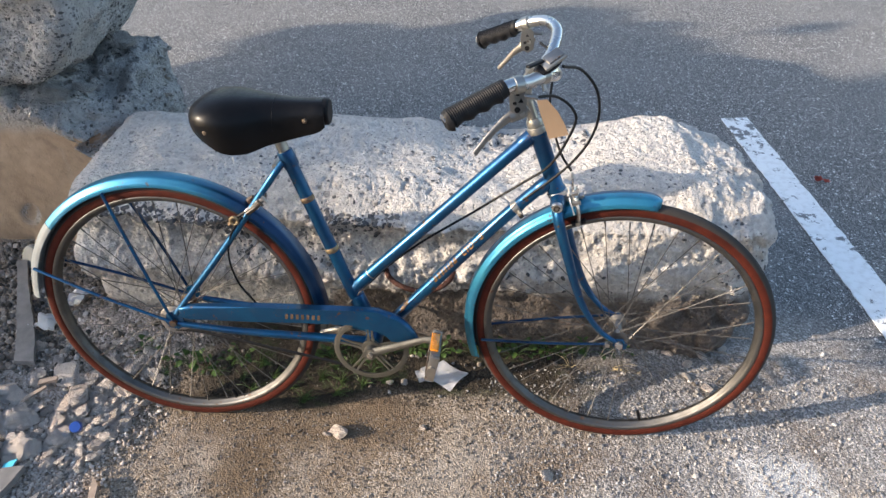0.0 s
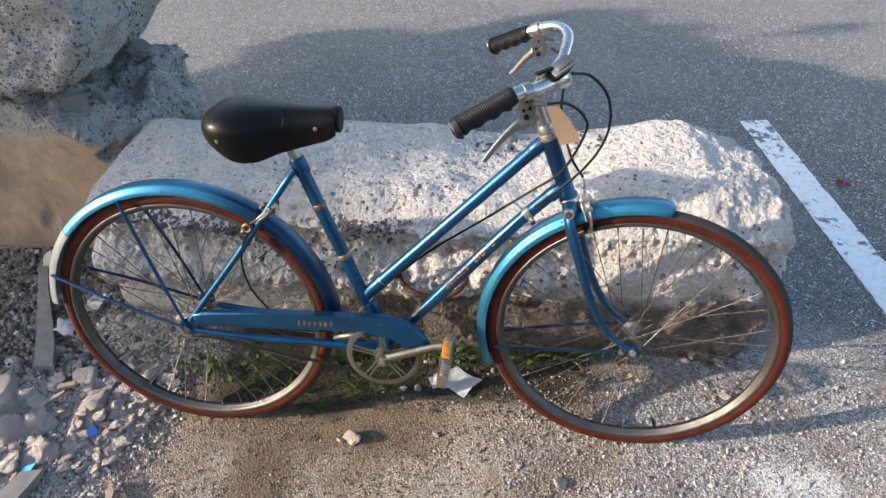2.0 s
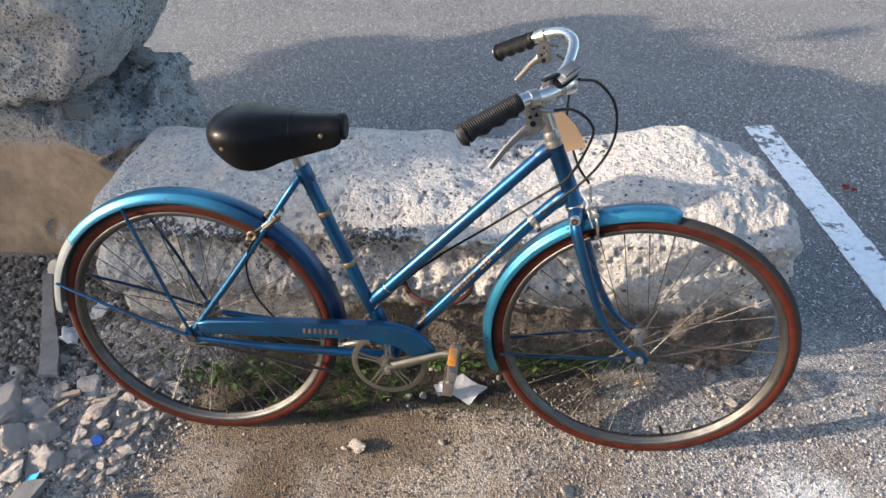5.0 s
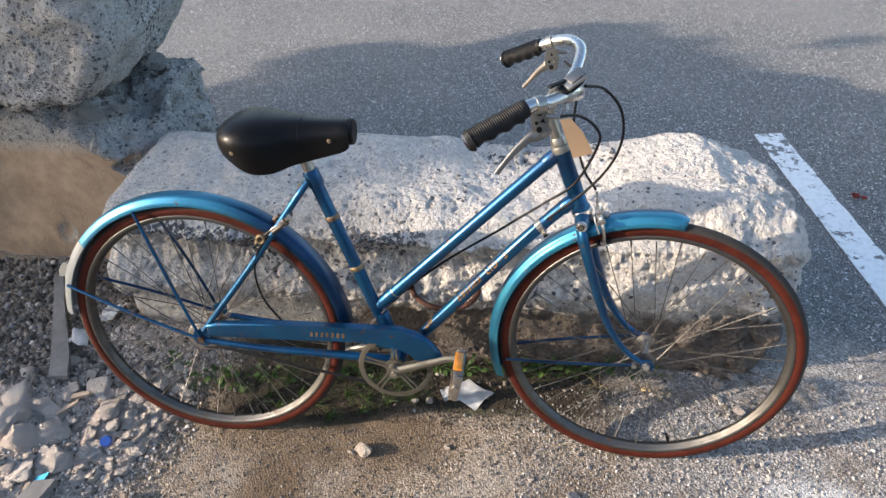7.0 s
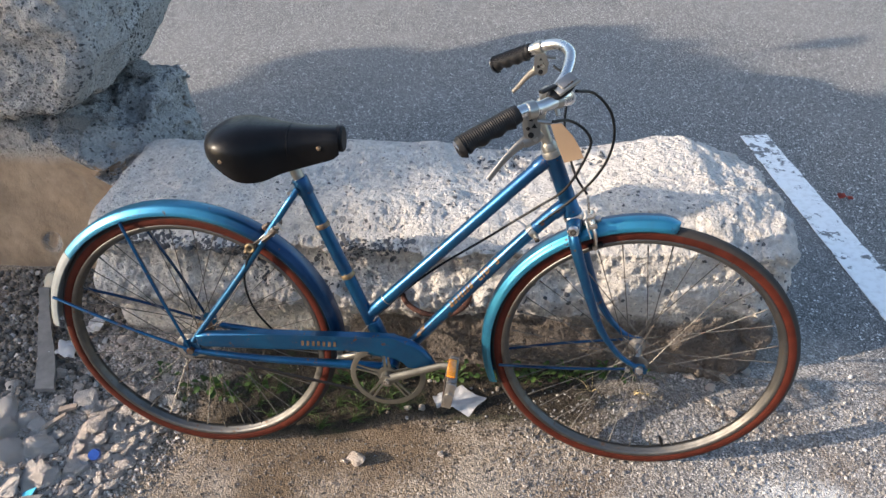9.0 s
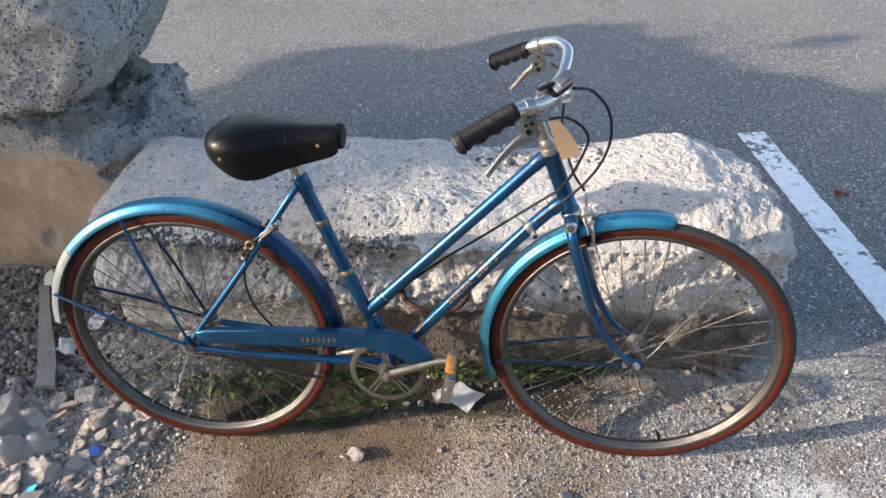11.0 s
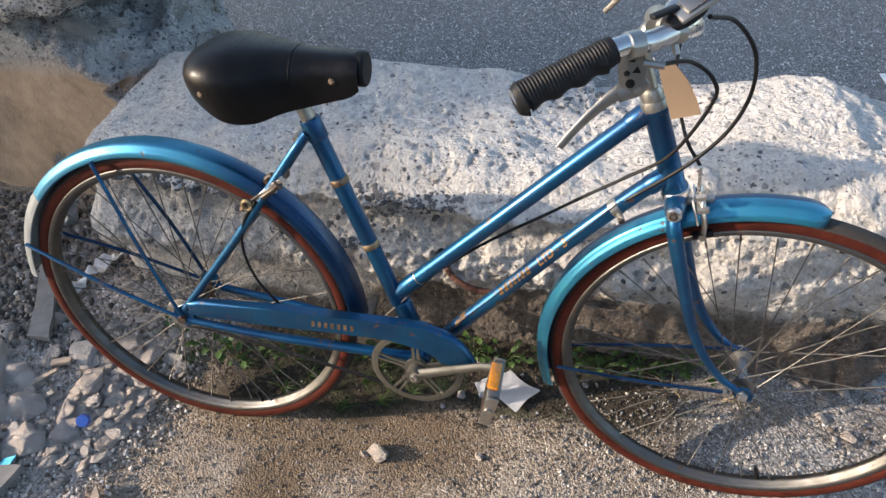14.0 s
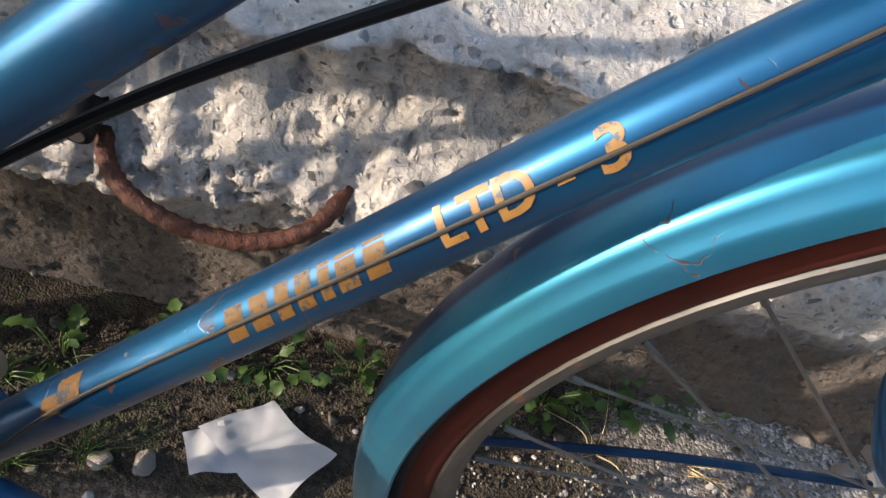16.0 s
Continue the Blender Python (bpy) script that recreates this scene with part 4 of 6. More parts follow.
# mudguards
def mudguard(name, at, r, start, end, mt, m=None, label="", n=96, rounded=0.0):
    prof = []
    for i in range(25):
        k = -1 + i / 12
        a = abs(k)
        rise = 0.006 * math.sqrt(max(0.0, 1 - (a / 0.62) ** 2)) if a < 0.62 else 0.0
        drop = 0.016 * max(0.0, a - 0.45) ** 1.7 / 0.55 ** 1.7
        groove = -0.0012 * math.exp(-((a - 0.64) / 0.07) ** 2)
        prof.append((r - 0.001 + rise - drop + groove, 0.0268 * math.sin(k * 1.45) / math.sin(1.45)))
    inner = [(a - 0.0015, b * 0.955) for a, b in prof[::-1]]
    bm = spin(bmesh.new(), prof + inner, at, n, radians(start), radians(end))
    for v in bm.verts:
        d = math.degrees(math.atan2(v.co.z - at[1], v.co.x - at[0])) - start
        if rounded and -0.1 < d < rounded:
            k = 1 - d / rounded
            v.co.y *= math.sqrt(max(0.05, 1 - 0.90 * k ** 3))
            v.co.z -= 0.007 * k ** 3
    bmesh.ops.holes_fill(bm, edges=[e for e in bm.edges if e.is_boundary])
    return part(name, bm, mt, bike, label, m)


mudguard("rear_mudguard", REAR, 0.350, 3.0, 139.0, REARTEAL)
mudguard("mudguard_tail", REAR, 0.3503, 139.2, 175.0, WHITE, None, "white-painted tail of the mudguard", 20)
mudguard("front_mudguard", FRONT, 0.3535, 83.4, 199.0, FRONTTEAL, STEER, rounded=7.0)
for s in (-1, 1):
    for tip in ((-0.108, 0.655), (-0.318, 0.452)):
        bm = sweep(bmesh.new(), smoothline([L(0.004, 0.338, s * 0.058), L(0.004 + (tip[0]) * 0.5, 0.338 + (tip[1] - 0.338) * 0.5, s * 0.050), L(*tip, s * 0.029)], 4), 0.0036, 8)
        part("mudguard_stay", bm, BLUE if s > 0 else SHADEBLUE, bike)
    bm = sweep(bmesh.new(), smoothline([L(1.012, 0.338, s * 0.053), L(0.87, 0.313, s * 0.046), L(0.722, 0.287, s * 0.029)], 4), 0.0034, 8)
    part("mudguard_stay", bm, SHADEBLUE, bike, "", STEER)
    part("stay_bolt", rod(L(1.010, 0.338, s * 0.050), L(1.010, 0.338, s * 0.060), 0.0055, 8), STEEL, bike, "", STEER)

# chain guard: a hockey stick of pressed steel
top = [(0.022, 0.384), (0.048, 0.391), (0.20, 0.397), (0.344, 0.399), (0.447, 0.400), (0.485, 0.399), (0.511, 0.394), (0.533, 0.383), (0.552, 0.366), (0.568, 0.344), (0.580, 0.318)]
low = [(0.528, 0.308), (0.522, 0.324), (0.510, 0.339), (0.494, 0.350), (0.472, 0.357), (0.419, 0.360), (0.314, 0.360), (0.194, 0.356), (0.040, 0.350), (0.022, 0.356)]
bm = plate(bmesh.new(), top + low, 0.044, 0.064)
bmesh.ops.bevel(bm, geom=[e for e in bm.edges if abs(e.verts[0].co.y - e.verts[1].co.y) < 1e-5], offset=0.0092, segments=5, profile=0.5, affect="EDGES")
guard = part("chain_guard", bm, BLUE, bike)


def letters(parent, origin, along, across, out, heights, width, gap, depth=0.0009):
    """The maker's name as a row of plain slanted bars."""
    for i, k in enumerate(heights):
        a = Vector(origin) + along * (width + gap) * i
        bm = bmesh.new()
        lean = along * 0.12 * width
        base = [a, a + along * width * 0.62, a + along * width * 0.62 + across * k + lean, a + across * k + lean]
        f = [bm.verts.new(p) for p in base]
        g = [bm.verts.new(p + out * depth) for p in base]
        bm.faces.new(g)
        for j in range(4):
            bm.faces.new((f[j], f[(j + 1) % 4], g[(j + 1) % 4], g[j]))
        part("gold_bar", bm, DULLGOLD, parent)


DULLGOLD = plain("dulled gold film", (0.082, 0.056, 0.034), 0.6, 120.0, 0.6)
letters(guard, L(0.272, 0.3705, 0.0638), Vector((1, 0, 0)), Vector((0, 0, 1)), Vector((0, -1, 0)), [0.013] * 7, 0.0098, 0.0025)

# crankset
bm = bmesh.new()
spin(bm, [(0.084, 0.0475), (0.084, 0.0505), (0.0755, 0.051), (0.0755, 0.047)], CRANK, 60)
ring = part("chainring", bm, CRANKALLOY, bike, "dull alloy chainring with five double arms")
for i in range(5):
    q = radians(20 + 72 * i)
    along, side = (math.cos(q), math.sin(q)), (-math.sin(q), math.cos(q))
    for sgn in (-1, 1):
        arm = [(0.014, 0.001), (0.014, 0.0095), (0.046, 0.0065), (0.078, 0.0085), (0.078, 0.0045), (0.046, 0.0022)]
        pts = [(CRANK[0] + a * along[0] + sgn * b * side[0], CRANK[1] + a * along[1] + sgn * b * side[1]) for a, b in arm]
        part("arm", plate(bmesh.new(), pts, 0.0478, 0.0512), CRANKALLOY, ring)
part("spider", rod(L(*CRANK, 0.046), L(*CRANK, 0.053), 0.0235, 20), CRANKALLOY, ring)
part("chainring_teeth", spin(bmesh.new(), [(0.084, 0.048), (0.0885, 0.049), (0.084, 0.050)], CRANK, 60), CRANKALLOY, ring)
PEDAL = (0.616, 0.338)
part("crank_arm", sweep(bmesh.new(), [L(*CRANK, 0.066), L(CRANK[0] + 0.02, CRANK[1] + 0.008, 0.066), L(0.59, 0.337, 0.074), L(*PEDAL, 0.075)], [0.0125, 0.0105, 0.0082, 0.0105], 12, flat=0.75), CRANKALLOY, bike)
part("crank_boss", rod(L(*CRANK, 0.036), L(*CRANK, 0.073), 0.0155, 18), CRANKALLOY, bike)
part("crank_bolt", rod(L(*CRANK, 0.072), L(*CRANK, 0.078), 0.0075, 6), CHROME, bike)
opp = (2 * CRANK[0] - PEDAL[0], 2 * CRANK[1] - PEDAL[1])
part("crank_arm", sweep(bmesh.new(), [L(*CRANK, -0.060), L(*opp, -0.068)], [0.011, 0.009], 12, flat=0.75), ALLOY, bike)
line = smoothline([L(0.464, 0.198, 0.046), L(0.38, 0.232, 0.046), L(0.22, 0.270, 0.046), L(0.06, 0.306, 0.046), L(0.0, 0.310, 0.046)], 34)
part("chain", sweep(bmesh.new(), line, [0.0052 if i % 3 else 0.0040 for i in range(len(line))], 6, flat=0.6), BLACK, bike, "oily black roller chain")
part("sprocket", spin(bmesh.new(), [(0.034, 0.044), (0.038, 0.046), (0.034, 0.048), (0.012, 0.049), (0.012, 0.043)], REAR, 30), STEEL, bike)


def pedal(at, s):
    bm = rod(L(*at, s * 0.070), L(*at, s * 0.170), 0.0058, 12)
    body = part("pedal", bm, STEEL, bike, "rat-trap pedal with rubber blocks and amber reflectors")
    tip = radians(78)
    ex, ez = L(math.cos(tip), math.sin(tip)), L(-math.sin(tip), math.cos(tip))
    m = Matrix((ex, Vector((0, 1, 0)), ez)).transposed().to_4x4()
    c = L(*at, s * 0.128)
    for k in (-1, 1):
        part("pedal_rubber", box(bmesh.new(), (0.020, 0.082, 0.021), c + ex * k * 0.024, m, 0.004), RUSTY if k < 0 else DULL, body)
        if s < 0 or k < 0:
            continue
        part("reflector", box(bmesh.new(), (0.006, 0.058, 0.019), c + ex * k * 0.037 + ez * 0.004, m, 0.002), AMBER, body, "amber reflector")
    for d in (-0.046, 0.046):
        part("end_plate", box(bmesh.new(), (0.066, 0.0035, 0.021), c + Vector((0, d, 0)), m, 0.001), STEEL, body)
    part("dust_cap", rod(L(*at, s * 0.170), L(*at, s * 0.180), 0.0085, 12), STEEL, body)


pedal(PEDAL, 1)
pedal(opp, -1)


# saddle: a wide mattress saddle of black vinyl
def saddle():
    stations = [(0.118, 0.852, 0.022, 0.016, 0.018), (0.127, 0.864, 0.054, 0.014, 0.036), (0.153, 0.878, 0.080, 0.012, 0.066), (0.193, 0.884, 0.089, 0.011, 0.096),
                (0.235, 0.881, 0.076, 0.012, 0.098), (0.275, 0.877, 0.053, 0.013, 0.083), (0.312, 0.874, 0.040, 0.013, 0.072), (0.346, 0.873, 0.035, 0.014, 0.062), (0.376, 0.873, 0.033, 0.015, 0.053), (0.390, 0.871, 0.031, 0.018, 0.040)]
    fine = smoothline([Vector(s[:3]) for s in stations], 5)
    more = smoothline([Vector((s[0], s[3], s[4])) for s in stations], 5)
    bm = bmesh.new()
    rings = []
    for a, b in zip(fine, more):
        u, v, half = a
        crown, skirt = b.y, b.z
        sec = []
        for i in range(29):
            q = -1 + 2 * i / 28
            a, s = abs(q) / 0.80 * 1.5708, 1 if q > 0 else -1
            if abs(q) < 0.80:
                sec.append((s * half * abs(math.sin(a)) ** 0.72, v - crown * 0.4 * math.sin(a) ** 2 - skirt * 0.55 * (1 - math.cos(a) ** 0.72)))
            else:
                k = (abs(q) - 0.80) / 0.20
                sec.append((s * half * (1.0 - 0.09 * k * k), v - crown * 0.4 - skirt * (0.55 + 0.45 * k)))
        sec = [(w, z - 0.005) for w, z in sec]
        outer = [bm.verts.new(L(u, z, w)) for w, z in sec]
        inner = [bm.verts.new(L(u, z - (0.004 if abs(w) < half * 0.9 else 0.0), w * 0.93)) for w, z in sec]
        rings.append((outer, inner))
    for (o, i), (o2, i2) in zip(rings, rings[1:]):
        for j in range(28):
            bm.faces.new((o[j], o[j + 1], o2[j + 1], o2[j]))
            bm.faces.new((i[j + 1], i[j], i2[j], i2[j + 1]))
        for j in (0, 28):
            bm.faces.new((o[j], i[j], i2[j], o2[j]))
    for o, i in (rings[0], rings[-1]):
        for j in range(28):
            bm.faces.new((o[j], o[j + 1], i[j + 1], i[j]))
    seam = [v.co + Vector((0, 0, 0.0006)) for v in min(rings, key=lambda r: abs(r[0][14].co.x - 0.292))[0][2:27]]
    ob = part("saddle", bm, SADDLE, bike, "wide black vinyl saddle with moulded edge")
    part("nose_cap", sweep(bmesh.new(), smoothline([L(0.384, 0.843), L(0.3935, 0.843), L(0.397, 0.843)], 3), [0.0270, 0.0270, 0.0240], 24, flat=0.95), CABLE, ob, "glossy black end cap")
    part("seam", sweep(bmesh.new(), seam, 0.0004, 6), SADDLE, ob)
    for u, v, w in ((0.352, 0.834, 0.0345), (0.168, 0.822, 0.0845), (0.352, 0.834, -0.0345)):
        part("rivet", sweep(bmesh.new(), [L(u, v, w), L(u, v + 0.0005, w + (0.003 if w > 0 else -0.003))], [0.0052, 0.0030], 12), BRONZE, ob, "dull bronze rivet")
    for s in (-1, 1):
        part("saddle_rail", sweep(bmesh.new(), smoothline([L(0.15, 0.815, s * 0.045), L(0.22, 0.812, s * 0.022), L(0.30, 0.812, s * 0.020), L(0.385, 0.835, s * 0.008)], 5), 0.0035, 8), STEEL, ob)


saddle()
d = (L(*SEAT_T) - L(*CRANK)).normalized()
part("seat_post", rod(L(*SEAT_T), L(*SEAT_T) + d * 0.075, 0.0125, 16), ALLOY, bike)
part("saddle_clamp", box(bmesh.new(), (0.030, 0.052, 0.026), L(0.272, 0.815), None, 0.005), STEEL, bike)

# stem and handlebar
CL = (0.798, 0.932)
part("stem", sweep(bmesh.new(), smoothline([L(*HEAD_T) - hd * 0.02, L(0.795, 0.858), L(0.783, 0.890), L(0.786, 0.918), L(*CL)], 5), [0.0112, 0.0112, 0.0125, 0.0125, 0.0135], 14), ALLOY, bike, "pale alloy stem")
part("bar_clamp", rod(L(CL[0], CL[1], -0.022), L(CL[0], CL[1], 0.022), 0.0175, 16), ALLOY, bike)
near = [L(0.642, 0.933, 0.277), L(0.737, 0.975, 0.231), L(0.773, 0.979, 0.212), L(0.800, 0.983, 0.186), L(0.822, 0.976, 0.146), L(0.826, 0.956, 0.090), L(0.812, 0.940, 0.040)]
far = [L(0.686, 0.934, -0.240), L(0.767, 0.977, -0.188), L(0.800, 0.992, -0.168), L(0.826, 0.998, -0.140), L(0.842, 0.990, -0.098), L(0.832, 0.962, -0.052), L(0.815, 0.942, -0.028)]
bm = sweep(bmesh.new(), smoothline(near + [L(*CL)] + far[::-1], 7), 0.0112, 14)
part("handlebar", bm, CHROME, bike, "polished upright handlebar")


def grip(a, b, down):
    """A moulded grip: fine ribs above, finger hollows below."""
    bm = bmesh.new()
    n, k = 20, 150
    ax = (b - a).normalized()
    down = (down - ax * down.dot(ax)).normalized()
    side = ax.cross(down)
    rings = []
    for i in range(k + 1):
        t = i / k
        c = a.lerp(b, t)
        ring_ = []
        for j in range(n):
            q = 2 * math.pi * j / n
            r = 0.0150
            dn = math.cos(q)
            if dn > 0:
                r += dn * (0.0032 + 0.0019 * math.cos(t * 4 * 2 * math.pi + 3.1)) * (1 if 0.12 < t < 0.88 else 0.3)
            else:
                r += 0.0007 * math.sin(t * 30 * 2 * math.pi) * (1 if 0.06 < t < 0.94 else 0)
            if t < 0.09:
                r *= 0.62 + 0.46 * math.sqrt(t / 0.09)
                r += max(0.0, dn) * 0.006
            if t > 0.96:
                r *= 0.97
            ring_.append(bm.verts.new(c + r * (math.cos(q) * down + math.sin(q) * side)))
        rings.append(ring_)
    for r, s in zip(rings, rings[1:]):
        for j in range(n):
            bm.faces.new((r[j], r[(j + 1) % n], s[(j + 1) % n], s[j]))
    bm.faces.new(rings[0])
    bm.faces.new(rings[-1][::-1])
    return part("grip", bm, BLACK, bike, "black rubber grip with ribs and finger hollows")


grip(near[0], near[1], L(0.15, -1.0, 0.25))
grip(far[0], far[1], L(0.15, -1.0, 0.1))


def lever(at, ax, s, pts):
    """A hand brake: a clamp round the bar, a pierced bracket and a long blade."""
    body = part("brake_lever", sweep(bmesh.new(), [at - ax * 0.0085, at - ax * 0.007, at + ax * 0.007, at + ax * 0.0085], [0.0134, 0.0146, 0.0146, 0.0134], 18), ALLOY, bike, "alloy hand brake lever")
    pts = [Vector(p) for p in pts]
    piv = pts[0]
    u0, v0, w0 = at.x, at.z, -at.y - s * 0.016
    outline = [(u0 + a, v0 + b) for a, b in ((-0.010, -0.010), (0.012, -0.008), (0.018, -0.028), (0.017, -0.048), (0.006, -0.056), (-0.008, -0.050), (-0.012, -0.030))]
    bm = plate(bmesh.new(), outline, w0 - 0.0045, w0 + 0.0045)
    bmesh.ops.bevel(bm, geom=bm.edges[:], offset=0.0015, segments=2, affect="EDGES")
    bracket = part("bracket", bm, DULL, body, "pierced grey lever bracket")
    for a, b, r, k in ((0.002, -0.020, 0.0040, 3), (0.008, -0.031, 0.0052, 3), (-0.002, -0.035, 0.0036, 5), (0.003, -0.046, 0.0052, 8)):
        part("hole", sweep(bmesh.new(), [L(u0 + a, v0 + b, w0 - 0.0052), L(u0 + a, v0 + b, w0 + 0.0052)], r, k), BLACK, bracket)
    part("knuckle", sweep(bmesh.new(), smoothline([piv + L(0.010, 0.008), piv, pts[1]], 4), [0.0060, 0.0110, 0.0105], 10, flat=0.55), DULL, body)
    part("blade", sweep(bmesh.new(), smoothline(pts, 6), [0.0110, 0.0088, 0.0064, 0.0050, 0.0048], 12, flat=0.42), DULL, body)
    part("pivot", rod(pts[0] - Vector((0, 0.010, 0)), pts[0] + Vector((0, 0.010, 0)), 0.0045, 8), STEEL, body)
    part("cable_stop", rod(at + L(0.012, -0.018), at + L(0.034, -0.020), 0.0042, 8), DULL, body)


ax_n, ax_f = (near[2] - near[1]).normalized(), (far[2] - far[1]).normalized()
lever(near[1].lerp(near[2], 0.55), ax_n, 1, [L(0.768, 0.924, 0.199), L(0.748, 0.917, 0.205), L(0.729, 0.901, 0.211), L(0.710, 0.880, 0.217), L(0.692, 0.856, 0.223)])
lever(far[1].lerp(far[2], 0.55), ax_f, -1, [L(0.792, 0.952, -0.165), L(0.780, 0.940, -0.172), L(0.762, 0.922, -0.186), L(0.745, 0.898, -0.200), L(0.732, 0.880, -0.210)])
# gear shifter on the bar
sh = near[3]
bm = bmesh.new()
bmesh.ops.create_uvsphere(bm, u_segments=20, v_segments=12, radius=1.0, matrix=Matrix.Translation(sh + L(0.006, 0.018)) @ pose(0, 0, 0, 20, -28, 30) @ Matrix.Diagonal((0.030, 0.015, 0.009, 1)))
shifter = part("gear_shifter", bm, BLACK, bike, "black trigger gear shifter with an alloy cap")
part("shifter_cap", box(bmesh.new(), (0.044, 0.026, 0.007), sh + L(0.012, 0.027), pose(0, 0, 0, 20, -28, 30), 0.003), ALLOY, shifter)
part("cap_plate", box(bmesh.new(), (0.030, 0.020, 0.004), sh + L(0.013, 0.0325), pose(0, 0, 0, 20, -28, 30), 0.0015), DULL, shifter)
part("shifter_band", rod(sh - ax_n * 0.006, sh + ax_n * 0.006, 0.0140, 16), ALLOY, shifter)
part("band_screw", rod(sh + L(0.0, -0.012, 0.0), sh + L(0.004, -0.024, 0.004), 0.0040, 8), STEEL, shifter)
part("trigger", box(bmesh.new(), (0.034, 0.010, 0.005), sh + L(-0.016, 0.022, 0.012), pose(0, 0, 0, 0, -10, 40), 0.002), BLACK, shifter)


# cables
def cable(name, pts, r=0.0027, mt=CABLE):
    return part(name, sweep(bmesh.new(), smoothline(pts, 8), r, 8), mt, bike)


cable("gear_cable", [sh + L(0.03, 0.016), L(0.868, 0.978, 0.13), L(0.905, 0.930, 0.09), L(0.918, 0.868, 0.062), L(0.903, 0.808, 0.05), L(0.862, 0.745, 0.036), L(0.792, 0.674, 0.023)])
cable("rear_brake_cable", [L(0.792, 0.948, 0.19), L(0.830, 0.930, 0.13), L(0.866, 0.893, 0.085), L(0.876, 0.850, 0.056), L(0.842, 0.760, 0.030), L(0.788, 0.706, 0.010), L(0.736, 0.658, -0.010), L(0.684, 0.615, -0.019), L(0.58, 0.541, -0.020), L(0.50, 0.475, -0.014), L(0.458, 0.438, 0.004)])
cable("brake_wire", [L(0.458, 0.438, 0.004), L(0.4215, 0.399, 0.012), L(0.385, 0.36, 0.02)], 0.0012, SPOKE)
cable("front_brake_cable", [L(0.815, 0.952, -0.155), L(0.842, 0.935, -0.10), L(0.835, 0.86, -0.03), L(0.856, 0.789, 0.022), L(0.884, 0.745, 0.026)])
cable("gear_wire", [L(0.786, 0.668, 0.014), L(0.735, 0.607, 0.0135), L(0.64, 0.497, 0.0125), L(0.55, 0.394, 0.0125), L(0.515, 0.352, 0.020)], 0.0009, DARKWIRE)
cable("rear_brake_housing", [L(0.198, 0.618, 0.044), L(0.170, 0.575, 0.046), L(0.156, 0.515, 0.044), L(0.166, 0.445, 0.038), L(0.200, 0.385, 0.034)], 0.0024)
clip = part("cable_clip", sweep(bmesh.new(), [L(0.776, 0.6415), L(0.7766, 0.642), L(0.7854, 0.6515), L(0.786, 0.652)], [0.0140, 0.0148, 0.0148, 0.0140], 16), ALLOY, bike, "bright steel cable clip")
part("clip_bolt", rod(L(0.789, 0.637, 0.010), L(0.792, 0.633, 0.020), 0.0055, 8), RUSTY, clip)
part("clip_lip", sweep(bmesh.new(), [L(0.784, 0.642, 0.011), L(0.792, 0.635, 0.017)], [0.0062, 0.0050], 8, flat=0.6), ALLOY, clip)



# brakes
def caliper(at, out, m=None):
    """Side-pull brake: two curved arms round the tyre, a bolt, springs and blocks at the rim."""
    c = L(*at)
    arm = part("brake_caliper", rod(c - out * 0.002, c + out * 0.030, 0.0065, 10), STEEL, bike, "steel side-pull brake caliper", m)
    up = Vector((out.z, 0, -out.x)) * -1
    for s in (-1, 1):
        y = Vector((0, -s, 0))
        pts = [c + out * 0.016 + up * 0.010 - y * 0.006, c + out * 0.018 + y * 0.020 + up * 0.008, c + out * 0.020 + y * 0.034 - up * 0.012, c + out * 0.016 + y * 0.032 - up * 0.034, c + out * 0.012 + y * 0.026 - up * 0.046]
        part("arm", sweep(bmesh.new(), smoothline(pts, 5), [0.0070, 0.0070, 0.0062, 0.0055, 0.0050], 8, flat=0.6), CHROME, arm)
        part("block_holder", rod(c + out * 0.012 + y * 0.018 - up * 0.046, c + out * 0.012 + y * 0.034 - up * 0.046, 0.0058, 8), ALLOY, arm)
        part("brake_block", box(bmesh.new(), (0.010, 0.010, 0.030), c + out * 0.012 + y * 0.019 - up * 0.048, Matrix.Rotation(radians(68), 4, "Y"), 0.002), BLACK, arm)
        part("spring", sweep(bmesh.new(), smoothline([c + out * 0.010 + up * 0.012, c + out * 0.008 + y * 0.024 + up * 0.014, c + out * 0.010 + y * 0.038 - up * 0.020], 4), 0.0016, 6), CHROME, arm)
    for k, lift in enumerate((0.008, 0.030)):
        tip = c + out * 0.022 + up * lift + Vector((0, -0.042, 0))
        part("cable_arm", sweep(bmesh.new(), smoothline([c + out * 0.018 + up * (0.010 * k), c + out * 0.022 + up * (lift * 0.8) + Vector((0, -0.024, 0)), tip], 4), [0.0062, 0.0050, 0.0058], 8, flat=0.6), CHROME, arm)
        part("cable_anchor", rod(tip - out * 0.006, tip + out * 0.008, 0.0055, 6), STEEL, arm)
    part("centre_nut", rod(c + out * 0.028, c + out * 0.036, 0.0080, 6), CHROME, arm)


